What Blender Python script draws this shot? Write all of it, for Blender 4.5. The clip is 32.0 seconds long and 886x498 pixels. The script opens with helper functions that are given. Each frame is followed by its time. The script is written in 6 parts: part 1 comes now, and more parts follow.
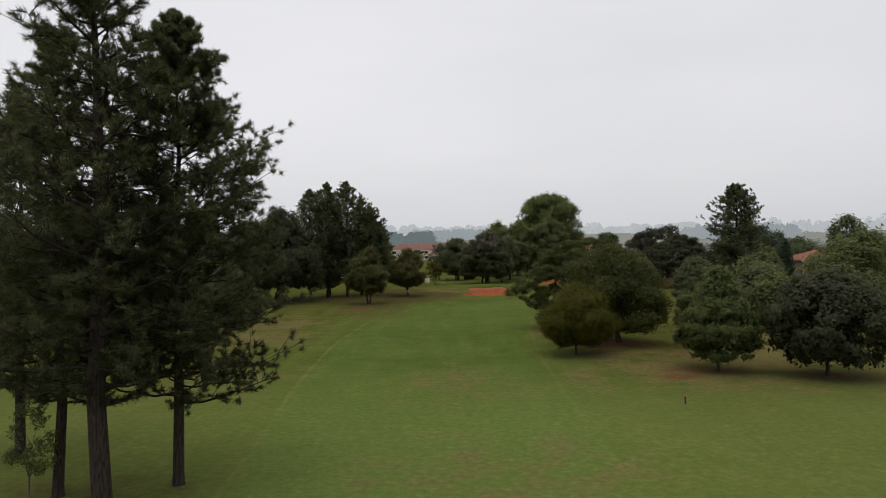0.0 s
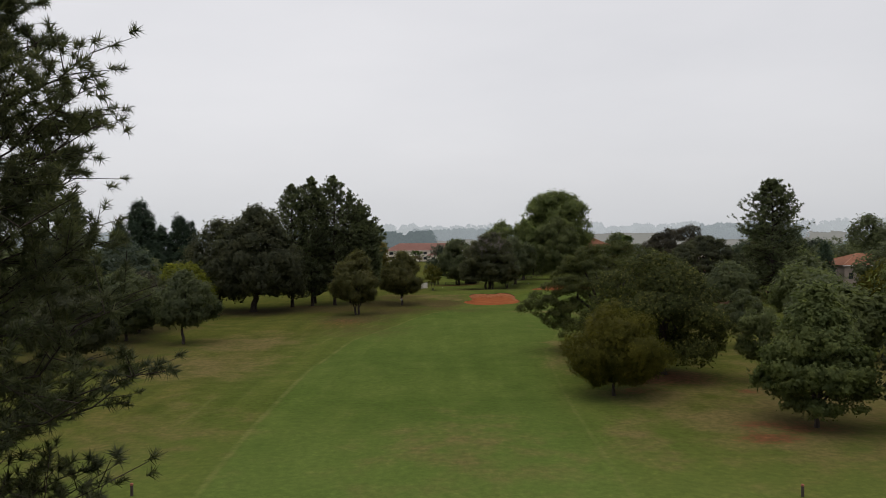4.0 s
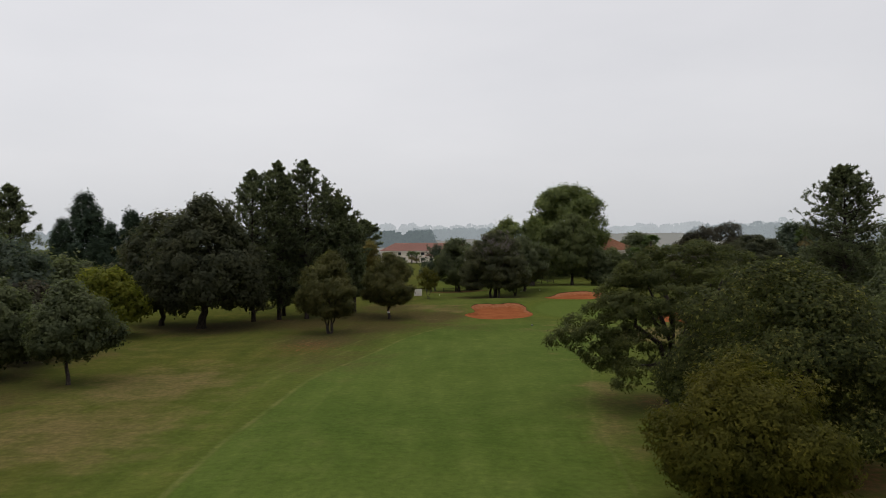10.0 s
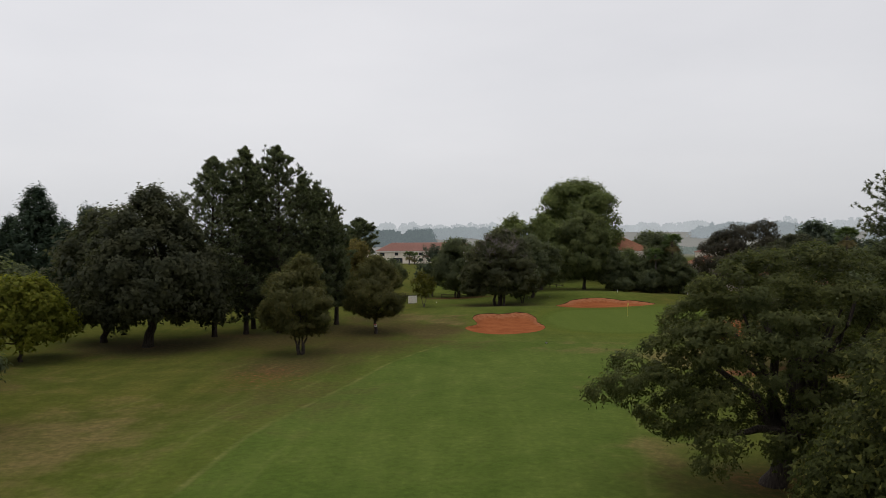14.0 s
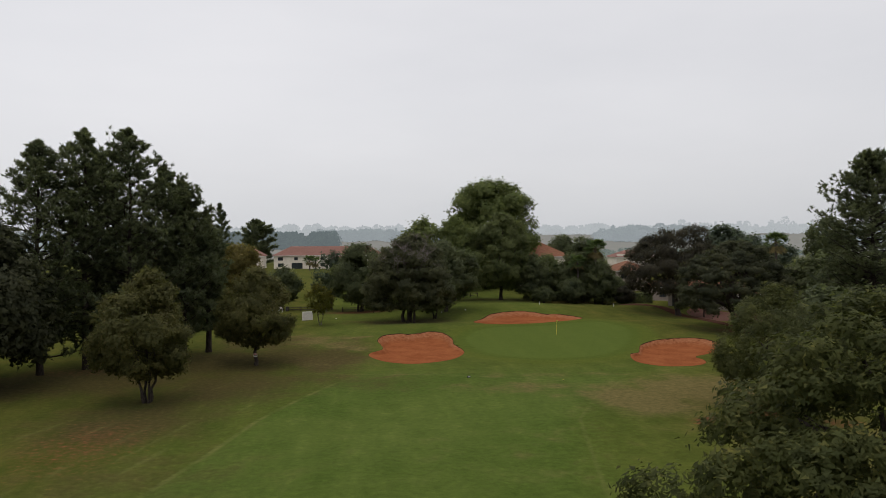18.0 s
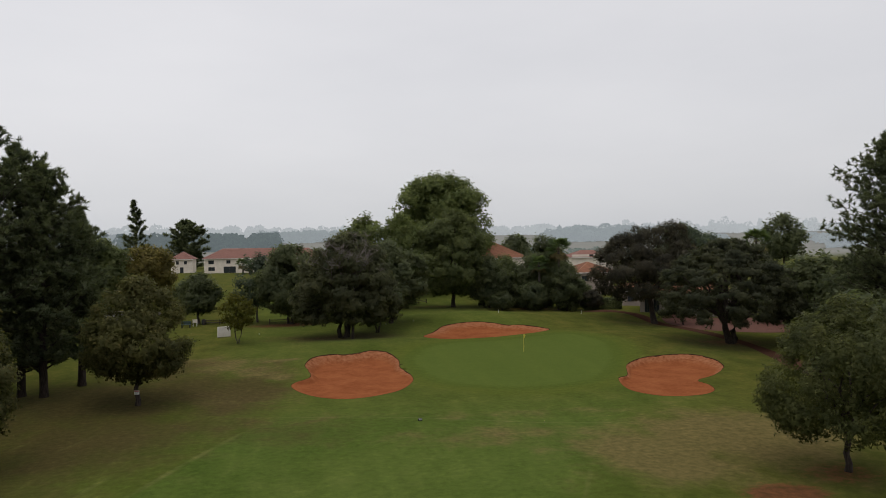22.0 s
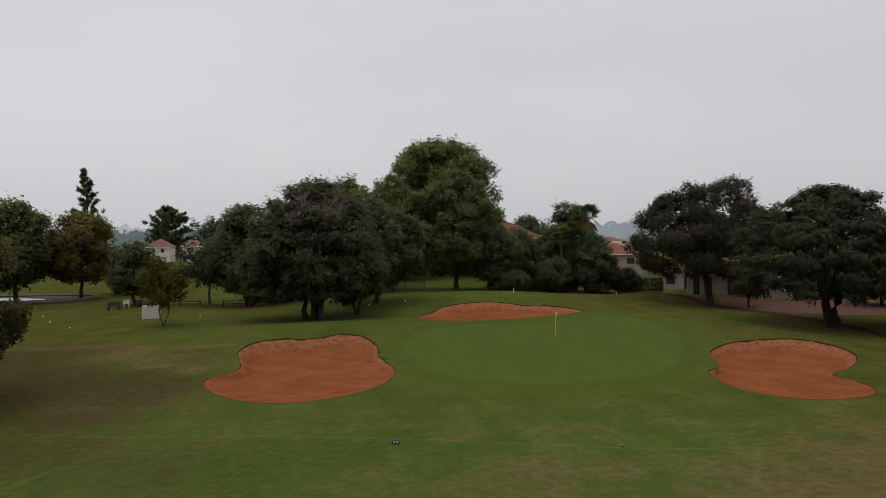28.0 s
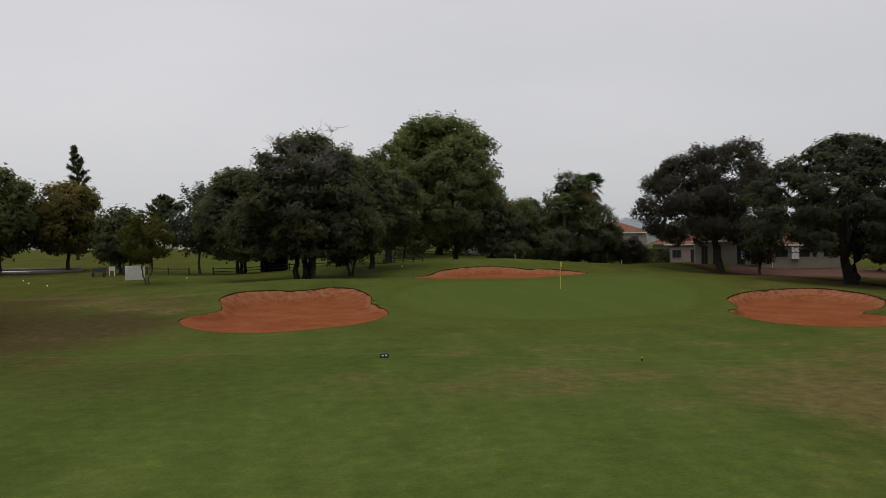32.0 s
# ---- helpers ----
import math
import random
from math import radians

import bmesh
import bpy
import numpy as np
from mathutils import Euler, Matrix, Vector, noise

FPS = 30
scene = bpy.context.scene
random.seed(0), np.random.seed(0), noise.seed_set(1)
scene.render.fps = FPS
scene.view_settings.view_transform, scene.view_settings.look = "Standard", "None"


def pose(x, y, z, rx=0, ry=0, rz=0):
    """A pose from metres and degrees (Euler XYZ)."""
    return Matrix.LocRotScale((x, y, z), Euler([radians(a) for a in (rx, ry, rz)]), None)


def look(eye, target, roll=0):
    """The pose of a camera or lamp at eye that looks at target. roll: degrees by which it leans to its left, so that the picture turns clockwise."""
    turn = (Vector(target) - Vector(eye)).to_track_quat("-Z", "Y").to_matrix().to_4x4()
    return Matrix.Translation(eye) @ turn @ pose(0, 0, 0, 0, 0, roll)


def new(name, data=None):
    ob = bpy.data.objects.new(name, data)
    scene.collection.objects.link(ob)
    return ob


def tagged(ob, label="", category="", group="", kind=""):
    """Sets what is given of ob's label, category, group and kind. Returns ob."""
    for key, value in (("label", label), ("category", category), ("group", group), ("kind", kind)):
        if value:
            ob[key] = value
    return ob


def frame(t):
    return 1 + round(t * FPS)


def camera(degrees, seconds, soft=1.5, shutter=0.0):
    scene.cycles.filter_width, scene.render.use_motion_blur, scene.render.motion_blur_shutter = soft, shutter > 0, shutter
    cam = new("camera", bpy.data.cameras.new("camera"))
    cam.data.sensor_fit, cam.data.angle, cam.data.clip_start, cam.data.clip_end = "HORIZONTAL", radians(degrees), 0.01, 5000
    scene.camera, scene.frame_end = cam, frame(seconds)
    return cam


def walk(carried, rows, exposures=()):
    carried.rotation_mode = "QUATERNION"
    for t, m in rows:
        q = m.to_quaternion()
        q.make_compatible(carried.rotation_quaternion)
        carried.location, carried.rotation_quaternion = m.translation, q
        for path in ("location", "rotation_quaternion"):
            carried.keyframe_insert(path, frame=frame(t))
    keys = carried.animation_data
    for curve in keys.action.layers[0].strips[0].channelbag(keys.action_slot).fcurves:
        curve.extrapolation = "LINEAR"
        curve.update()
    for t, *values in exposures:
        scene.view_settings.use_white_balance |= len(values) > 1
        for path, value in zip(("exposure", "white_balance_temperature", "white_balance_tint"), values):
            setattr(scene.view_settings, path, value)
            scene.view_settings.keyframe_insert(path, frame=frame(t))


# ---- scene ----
cam = camera(62.58, 32.0, soft=0.5)
ROWS = [
    (0, 0.624, 0.093, 11.597, 0.334, -0.472, 0.589),
    (0.5, 0.631, 2.333, 11.634, 0.322, -0.469, 0.563),
    (1, 0.659, 4.531, 11.671, 0.319, -0.477, 0.531),
    (1.5, 0.679, 6.694, 11.746, 0.311, -0.481, 0.518),
    (2, 0.689, 8.833, 11.826, 0.310, -0.499, 0.506),
    (2.5, 0.705, 11.014, 11.934, 0.302, -0.510, 0.542),
    (3, 0.755, 13.209, 12.022, 0.321, -0.532, 0.622),
    (3.5, 0.778, 15.434, 12.103, 0.350, -0.545, 0.522),
    (4, 0.814, 17.633, 12.146, 0.369, -0.546, 0.480),
    (4.5, 0.849, 19.826, 12.167, 0.385, -0.538, 0.418),
    (5, 0.883, 22.005, 12.179, 0.397, -0.527, 0.361),
    (5.5, 0.913, 24.163, 12.198, 0.404, -0.522, 0.335),
    (6, 0.937, 26.280, 12.215, 0.402, -0.526, 0.364),
    (6.5, 0.963, 28.402, 12.259, 0.397, -0.531, 0.388),
    (7, 1.001, 30.539, 12.314, 0.390, -0.534, 0.386),
    (7.5, 1.029, 32.703, 12.360, 0.385, -0.534, 0.368),
    (8, 1.068, 34.881, 12.361, 0.378, -0.531, 0.351),
    (8.5, 1.110, 37.073, 12.288, 0.377, -0.545, 0.343),
    (9, 1.160, 39.266, 12.159, 0.393, -0.558, 0.347),
    (9.5, 1.191, 41.503, 12.142, 0.389, -0.561, 0.336),
    (10, 1.250, 43.717, 12.114, 0.392, -0.560, 0.329),
    (10.5, 1.327, 45.911, 12.106, 0.386, -0.562, 0.358),
    (11, 1.404, 48.084, 12.101, 0.399, -0.566, 0.330),
    (11.5, 1.458, 50.264, 12.108, 0.410, -0.568, 0.299),
    (12, 1.495, 52.462, 12.120, 0.425, -0.583, 0.313),
    (12.5, 1.550, 54.679, 12.141, 0.418, -0.605, 0.288),
    (13, 1.591, 56.892, 12.196, 0.411, -0.620, 0.277),
    (13.5, 1.637, 59.102, 12.259, 0.430, -0.625, 0.331),
    (14, 1.691, 61.294, 12.300, 0.452, -0.625, 0.337),
    (14.5, 1.751, 63.475, 12.330, 0.478, -0.621, 0.333),
    (15, 1.818, 65.648, 12.369, 0.505, -0.612, 0.325),
    (15.5, 1.893, 67.819, 12.437, 0.530, -0.599, 0.320),
    (15.6, 1.905, 68.251, 12.459, 0.511, -0.595, 0.322),
    (15.7, 1.917, 68.684, 12.481, 0.498, -0.591, 0.324),
    (15.8, 1.929, 69.116, 12.503, 0.488, -0.588, 0.326),
    (15.9, 1.941, 69.548, 12.525, 0.484, -0.583, 0.329),
    (16, 1.952, 69.981, 12.547, 0.381, -0.579, 0.330),
    (16.1, 1.976, 70.414, 12.573, 0.048, -0.574, 0.327),
    (16.2, 1.999, 70.848, 12.598, -0.385, -0.570, 0.325),
    (16.3, 2.024, 71.281, 12.622, -0.813, -0.566, 0.321),
    (16.4, 2.047, 71.715, 12.648, -1.235, -0.561, 0.319),
    (16.5, 2.071, 72.149, 12.673, -1.657, -0.556, 0.316),
    (16.6, 2.096, 72.586, 12.698, -2.094, -0.554, 0.309),
    (16.7, 2.121, 73.022, 12.722, -2.531, -0.552, 0.302),
    (16.8, 2.147, 73.458, 12.746, -2.964, -0.550, 0.295),
    (16.9, 2.172, 73.895, 12.770, -3.396, -0.548, 0.288),
    (17, 2.198, 74.331, 12.795, -3.775, -0.546, 0.281),
    (17.1, 2.216, 74.768, 12.824, -4.038, -0.543, 0.272),
    (17.2, 2.233, 75.205, 12.853, -4.247, -0.541, 0.262),
    (17.3, 2.251, 75.642, 12.882, -4.457, -0.538, 0.253),
    (17.4, 2.269, 76.079, 12.911, -4.665, -0.535, 0.245),
    (17.5, 2.286, 76.516, 12.939, -4.917, -0.532, 0.235),
    (17.6, 2.311, 76.951, 12.964, -5.265, -0.531, 0.239),
    (17.7, 2.335, 77.386, 12.989, -5.657, -0.530, 0.242),
    (17.8, 2.360, 77.821, 13.013, -6.048, -0.529, 0.245),
    (17.9, 2.384, 78.256, 13.037, -6.447, -0.528, 0.250),
    (18, 2.410, 78.691, 13.062, -6.910, -0.527, 0.253),
    (18.1, 2.456, 79.123, 13.079, -7.498, -0.528, 0.275),
    (18.2, 2.501, 79.556, 13.097, -8.149, -0.531, 0.296),
    (18.3, 2.547, 79.989, 13.115, -8.809, -0.533, 0.318),
    (18.4, 2.593, 80.422, 13.132, -9.460, -0.534, 0.340),
    (18.5, 2.640, 80.854, 13.149, -9.949, -0.536, 0.363),
    (18.6, 2.672, 81.285, 13.171, -10.109, -0.536, 0.377),
    (18.7, 2.704, 81.715, 13.193, -10.107, -0.536, 0.392),
    (18.8, 2.736, 82.145, 13.215, -10.096, -0.536, 0.406),
    (18.9, 2.769, 82.576, 13.238, -10.078, -0.536, 0.421),
    (19, 2.801, 83.005, 13.259, -10.046, -0.536, 0.435),
    (19.5, 3.046, 85.157, 13.352, -10.045, -0.528, 0.500),
    (20, 3.377, 87.311, 13.339, -10.014, -0.520, 0.560),
    (20.5, 3.721, 89.488, 13.205, -9.984, -0.523, 0.576),
    (21, 4.071, 91.647, 13.020, -9.974, -0.521, 0.593),
    (21.1, 4.149, 92.072, 12.998, -10.122, -0.517, 0.594),
    (21.2, 4.225, 92.496, 12.977, -10.280, -0.514, 0.595),
    (21.3, 4.303, 92.922, 12.955, -10.444, -0.509, 0.596),
    (21.4, 4.379, 93.347, 12.934, -10.602, -0.506, 0.597),
    (21.5, 4.457, 93.771, 12.914, -10.739, -0.502, 0.599),
    (21.6, 4.529, 94.191, 12.905, -10.835, -0.494, 0.598),
    (21.7, 4.602, 94.611, 12.897, -10.910, -0.487, 0.597),
    (21.8, 4.675, 95.030, 12.889, -10.979, -0.479, 0.597),
    (21.9, 4.747, 95.450, 12.881, -11.062, -0.470, 0.597),
    (22, 4.820, 95.870, 12.873, -11.128, -0.463, 0.597),
    (22.1, 4.893, 96.285, 12.851, -11.130, -0.457, 0.598),
    (22.2, 4.966, 96.700, 12.829, -11.116, -0.451, 0.599),
    (22.5, 5.187, 97.947, 12.765, -11.112, -0.435, 0.602),
    (23, 5.544, 99.995, 12.500, -11.102, -0.421, 0.577),
    (23.5, 5.911, 102.036, 12.140, -11.083, -0.416, 0.557),
    (24, 6.302, 104.047, 11.721, -11.065, -0.408, 0.566),
    (24.5, 6.716, 106.000, 11.273, -11.023, -0.401, 0.585),
    (25, 7.164, 107.891, 10.796, -11.002, -0.392, 0.578),
    (25.5, 7.598, 109.772, 10.312, -10.966, -0.387, 0.512),
    (26, 8.041, 111.710, 9.832, -10.944, -0.381, 0.532),
    (26.5, 8.484, 113.683, 9.353, -10.926, -0.375, 0.586),
    (27, 8.912, 115.596, 8.883, -10.911, -0.371, 0.639),
    (27.5, 9.306, 117.355, 8.433, -10.900, -0.369, 0.656),
    (28, 9.673, 118.978, 7.986, -10.887, -0.372, 0.569),
    (28.5, 9.976, 120.329, 7.598, -10.889, -0.370, 0.568),
    (29, 10.186, 121.185, 7.101, -10.849, -0.377, 0.577),
    (29.5, 10.313, 121.555, 6.615, -10.827, -0.380, 0.587),
    (30, 10.352, 121.617, 6.092, -10.814, -0.395, 0.585),
    (30.5, 10.356, 121.592, 5.576, -10.808, -0.406, 0.582),
    (31, 10.360, 121.632, 5.035, -10.815, -0.428, 0.624),
    (31.5, 10.410, 121.877, 4.551, -10.815, -0.448, 0.679),
    (32, 10.472, 122.291, 4.066, -10.851, -0.473, 0.717),
]

walk(cam, [(t, pose(x, y, z, 90 + pitch, roll, yaw)) for t, x, y, z, yaw, pitch, roll in ROWS],
     [(0, 0.12), (3, 0.1), (6, -0.04), (9, 0.02), (15, 0.06), (20, 0.08), (24, -0.07), (28, -0.16), (32, -0.16)])

# ---- world and light: a high, even overcast with thin haze ----
world = bpy.data.worlds.new("overcast_sky")
scene.world = world
world.use_nodes = True
wn, wl = world.node_tree.nodes, world.node_tree.links
wn.clear()
w_out = wn.new("ShaderNodeOutputWorld")
w_bg = wn.new("ShaderNodeBackground")
w_sky = wn.new("ShaderNodeTexSky")
w_sky.sky_type, w_sky.sun_disc = "NISHITA", False
w_sky.sun_elevation, w_sky.sun_rotation, w_sky.dust_density = radians(72), radians(212), 4.0
w_tc = wn.new("ShaderNodeTexCoord")
w_sep = wn.new("ShaderNodeSeparateXYZ")
w_ramp = wn.new("ShaderNodeValToRGB")
w_noise = wn.new("ShaderNodeTexNoise")
w_map = wn.new("ShaderNodeMapping")
w_map.inputs["Scale"].default_value = (1.0, 1.0, 3.2)
w_noise.inputs["Scale"].default_value, w_noise.inputs["Detail"].default_value = 1.7, 6.0
els = w_ramp.color_ramp.elements
els[0].position, els[0].color = 0.0, (0.58, 0.60, 0.62, 1)
els[1].position, els[1].color = 1.0, (1.6, 1.61, 1.63, 1)
for e_pos, e_col in ((0.1, (0.66, 0.665, 0.68, 1)), (0.4, (0.72, 0.72, 0.735, 1)), (0.6, (1.0, 1.005, 1.02, 1))):
    els.new(e_pos).color = e_col
w_cloud = wn.new("ShaderNodeMix")
w_cloud.data_type, w_cloud.blend_type = "RGBA", "MULTIPLY"
w_cloud.inputs[0].default_value = 1.0
w_cramp = wn.new("ShaderNodeValToRGB")
w_cramp.color_ramp.elements[0].position, w_cramp.color_ramp.elements[0].color = 0.3, (0.929, 0.923, 0.937, 1)
w_cramp.color_ramp.elements[1].position, w_cramp.color_ramp.elements[1].color = 0.72, (1.064, 1.047, 1.049, 1)
w_mix = wn.new("ShaderNodeMix")
w_mix.data_type = "RGBA"
w_mix.inputs[0].default_value = 0.012
wl.new(w_tc.outputs["Generated"], w_sep.inputs[0])
wl.new(w_sep.outputs["Z"], w_ramp.inputs["Fac"])
wl.new(w_tc.outputs["Generated"], w_map.inputs["Vector"])
wl.new(w_map.outputs["Vector"], w_noise.inputs["Vector"])
wl.new(w_noise.outputs["Fac"], w_cramp.inputs["Fac"])
w_side = wn.new("ShaderNodeMapRange")
w_side.inputs["From Min"].default_value, w_side.inputs["From Max"].default_value = -0.6, 0.8
w_side.inputs["To Min"].default_value, w_side.inputs["To Max"].default_value = 1.05, 0.92
wl.new(w_sep.outputs["X"], w_side.inputs["Value"])
w_even = wn.new("ShaderNodeVectorMath")
w_even.operation = "SCALE"
wl.new(w_ramp.outputs["Color"], w_even.inputs[0])
wl.new(w_side.outputs["Result"], w_even.inputs["Scale"])
wl.new(w_even.outputs["Vector"], w_cloud.inputs[6])
wl.new(w_cramp.outputs["Color"], w_cloud.inputs[7])
wl.new(w_cloud.outputs[2], w_mix.inputs[6])
wl.new(w_sky.outputs["Color"], w_mix.inputs[7])
wl.new(w_mix.outputs[2], w_bg.inputs["Color"])
wl.new(w_bg.outputs["Background"], w_out.inputs["Surface"])
w_bg.inputs["Strength"].default_value = 1.0

sun_data = bpy.data.lights.new("sun", "SUN")
sun_data.energy, sun_data.angle, sun_data.color = 0.4, radians(30), (1.0, 0.97, 0.92)
sun = new("sun", sun_data)
sun.matrix_world = look((0, 0, 60), (10, 16, 0))


# ---- materials ----
def material(name, rough=0.8, spec=0.3):
    m = bpy.data.materials.new(name)
    m.use_nodes = True
    b = m.node_tree.nodes["Principled BSDF"]
    b.inputs["Roughness"].default_value = rough
    b.inputs["Specular IOR Level"].default_value = spec
    return m, m.node_tree.nodes, m.node_tree.links, b


def noise_node(n, l, scale, detail=4.0, rough=0.55, coord="Object"):
    tc = n.new("ShaderNodeTexCoord")
    t = n.new("ShaderNodeTexNoise")
    t.inputs["Scale"].default_value, t.inputs["Detail"].default_value, t.inputs["Roughness"].default_value = scale, detail, rough
    l.new(tc.outputs[coord], t.inputs["Vector"])
    return t.outputs["Fac"]


def ramp(n, l, fac, stops):
    r = n.new("ShaderNodeValToRGB")
    e = r.color_ramp.elements
    e[0].position, e[0].color = stops[0][0], (*stops[0][1], 1)
    e[1].position, e[1].color = stops[-1][0], (*stops[-1][1], 1)
    for p, c in stops[1:-1]:
        e.new(p).color = (*c, 1)
    l.new(fac, r.inputs["Fac"])
    return r.outputs["Color"]


def mix(n, l, fac, a, b, blend="MIX"):
    m = n.new("ShaderNodeMix")
    m.data_type, m.blend_type = "RGBA", blend
    for sock, v in ((m.inputs[0], fac), (m.inputs[6], a), (m.inputs[7], b)):
        if isinstance(v, (int, float)):
            sock.default_value = v
        elif isinstance(v, tuple):
            sock.default_value = (*v, 1)
        else:
            l.new(v, sock)
    return m.outputs[2]


def maths(n, l, op, *args):
    m = n.new("ShaderNodeMath")
    m.operation = op
    for sock, v in zip(m.inputs, args):
        if isinstance(v, (int, float)):
            sock.default_value = v
        else:
            l.new(v, sock)
    return m.outputs[0]


def span(n, l, v, a, b):
    m = n.new("ShaderNodeMapRange")
    m.interpolation_type = "SMOOTHSTEP"
    m.inputs["From Min"].default_value, m.inputs["From Max"].default_value = a, b
    l.new(v, m.inputs["Value"])
    return m.outputs["Result"]


def bump(n, l, b, height, strength, dist):
    k = n.new("ShaderNodeBump")
    k.inputs["Strength"].default_value, k.inputs["Distance"].default_value = strength, dist
    l.new(height, k.inputs["Height"])
    l.new(k.outputs["Normal"], b.inputs["Normal"])


def plain(name, color, dark=None, scale=3.0, rough=0.8, bumpy=0.0, metal=0.0, fine=None):
    """A surface of one colour with stains at two scales."""
    m, n, l, b = material(name, rough)
    dark = dark or tuple(c * 0.7 for c in color)
    c = ramp(n, l, noise_node(n, l, scale, 6), [(0.3, dark), (0.65, color)])
    c = mix(n, l, 0.35, c, ramp(n, l, noise_node(n, l, (fine or scale * 9), 3), [(0.35, tuple(v * 0.7 for v in color)), (0.65, tuple(min(1, v * 1.15) for v in color))]))
    l.new(c, b.inputs["Base Color"])
    b.inputs["Metallic"].default_value = metal
    if bumpy:
        bump(n, l, b, noise_node(n, l, scale * 6, 5), 0.6, bumpy)
    return m


def leaf_material(name, dark, light, tip=None, rough=0.6, clumps=(1.5, 0.8, 1.16)):
    """Foliage that lets some light through: each leaf takes a tone of its own, and larger patches drift in hue."""
    m, n, l, b = material(name, rough, 0.06)
    g = n.new("ShaderNodeNewGeometry")
    half = tuple(0.2 * p + 0.8 * q for p, q in zip(dark, light))
    c = ramp(n, l, g.outputs["Random Per Island"], [(0.0, half), (0.8, light), (1.0, tip or tuple(v * 1.15 for v in light))])
    patch = ramp(n, l, noise_node(n, l, 0.35, 4, 0.7), [(0.35, (0.72, 0.76, 0.78)), (0.65, (1.2, 1.15, 1.0))])
    scale, low, high = clumps
    clump = ramp(n, l, noise_node(n, l, scale, 3, 0.6), [(0.38, (low, low * 1.01, low * 1.04)), (0.62, (high, high * 0.99, high * 0.95))])
    patch = mix(n, l, 1.0, patch, clump, "MULTIPLY")
    c = mix(n, l, 1.0, c, patch, "MULTIPLY")
    l.new(c, b.inputs["Base Color"])
    thin = n.new("ShaderNodeBsdfTranslucent")
    l.new(mix(n, l, 1.0, c, (1.15, 1.2, 0.8), "MULTIPLY"), thin.inputs["Color"])
    both = n.new("ShaderNodeMixShader")
    both.inputs[0].default_value = 0.5
    l.new(b.outputs["BSDF"], both.inputs[1])
    l.new(thin.outputs["BSDF"], both.inputs[2])
    l.new(both.outputs["Shader"], n["Material Output"].inputs["Surface"])
    return m


def bark_material(name, dark, light, scale=3.0):
    m, n, l, b = material(name, 0.95, 0.1)
    tc = n.new("ShaderNodeTexCoord")
    mp = n.new("ShaderNodeMapping")
    mp.inputs["Scale"].default_value = (4, 4, 0.7)
    l.new(tc.outputs["Object"], mp.inputs["Vector"])
    t = n.new("ShaderNodeTexNoise")
    t.inputs["Scale"].default_value, t.inputs["Detail"].default_value = scale, 8
    l.new(mp.outputs["Vector"], t.inputs["Vector"])
    l.new(ramp(n, l, t.outputs["Fac"], [(0.3, dark), (0.7, light)]), b.inputs["Base Color"])
    bump(n, l, b, t.outputs["Fac"], 1.0, 0.05)
    return m


bark_pine = bark_material("pine_bark", (0.014, 0.011, 0.009), (0.055, 0.042, 0.035))
bark_grey = bark_material("grey_bark", (0.035, 0.03, 0.026), (0.13, 0.11, 0.095))
bark_dark = bark_material("dark_bark", (0.02, 0.017, 0.015), (0.075, 0.06, 0.05))
bark_dead = bark_material("weathered_dead_wood", (0.1, 0.085, 0.075), (0.23, 0.2, 0.18))
leaf_pine = leaf_material("pine_needles", (0.04144, 0.04666, 0.0289), (0.08288, 0.09073, 0.05101), (0.1353, 0.1362, 0.0765))
leaf_farpine = leaf_material("dark_pine_needles", (0.05344, 0.06451, 0.04233), (0.1021, 0.1175, 0.06828))
leaf_oak = leaf_material("dark_oak_leaves", (0.05627, 0.06102, 0.03988), (0.09122, 0.09534, 0.05468))
leaf_dark = leaf_material("blackish_green_leaves", (0.04294, 0.04731, 0.03381), (0.06962, 0.07391, 0.04636))
leaf_green = leaf_material("mid_green_leaves", (0.06013, 0.07469, 0.03964), (0.1166, 0.1338, 0.05827))
leaf_deep = leaf_material("deep_green_leaves", (0.05611, 0.06822, 0.04451), (0.1035, 0.1179, 0.0643))
leaf_olive = leaf_material("olive_leaves", (0.03985, 0.04107, 0.008336), (0.08856, 0.08424, 0.01604), (0.1351, 0.119, 0.02437))
leaf_rust = leaf_material("turning_leaves", (0.05813, 0.05969, 0.02701), (0.1008, 0.09953, 0.04053), (0.1473, 0.1266, 0.05628))
leaf_amber = leaf_material("amber_turning_leaves", (0.0702, 0.065, 0.0234), (0.143, 0.1196, 0.039), (0.195, 0.1495, 0.052))
leaf_gold = leaf_material("yellow_green_leaves", (0.055, 0.068, 0.012), (0.14, 0.15, 0.022), (0.2, 0.185, 0.035))
leaf_maple = leaf_material("maple_leaves", (0.0561, 0.07237, 0.03349), (0.1122, 0.1346, 0.05263), (0.1683, 0.1851, 0.07178))
leaf_mound = leaf_material("glossy_mound_leaves", (0.02, 0.02592, 0.01242), (0.055, 0.06336, 0.0216), (0.16, 0.1536, 0.0432), clumps=(3.0, 0.55, 1.5))
leaf_feather = leaf_material("feathery_leaves", (0.03726, 0.04491, 0.02189), (0.07452, 0.08396, 0.03219), (0.1283, 0.1288, 0.04636))
leaf_tall = leaf_material("light_green_leaves", (0.05523, 0.0753, 0.03197), (0.1258, 0.1506, 0.05595), (0.1717, 0.1928, 0.07592))
leaf_grey = leaf_material("grey_green_leaves", (0.03825, 0.051, 0.0391), (0.08075, 0.1003, 0.0765))
leaf_cypress = leaf_material("cypress_foliage", (0.02464, 0.04004, 0.0308), (0.05236, 0.07546, 0.0539))
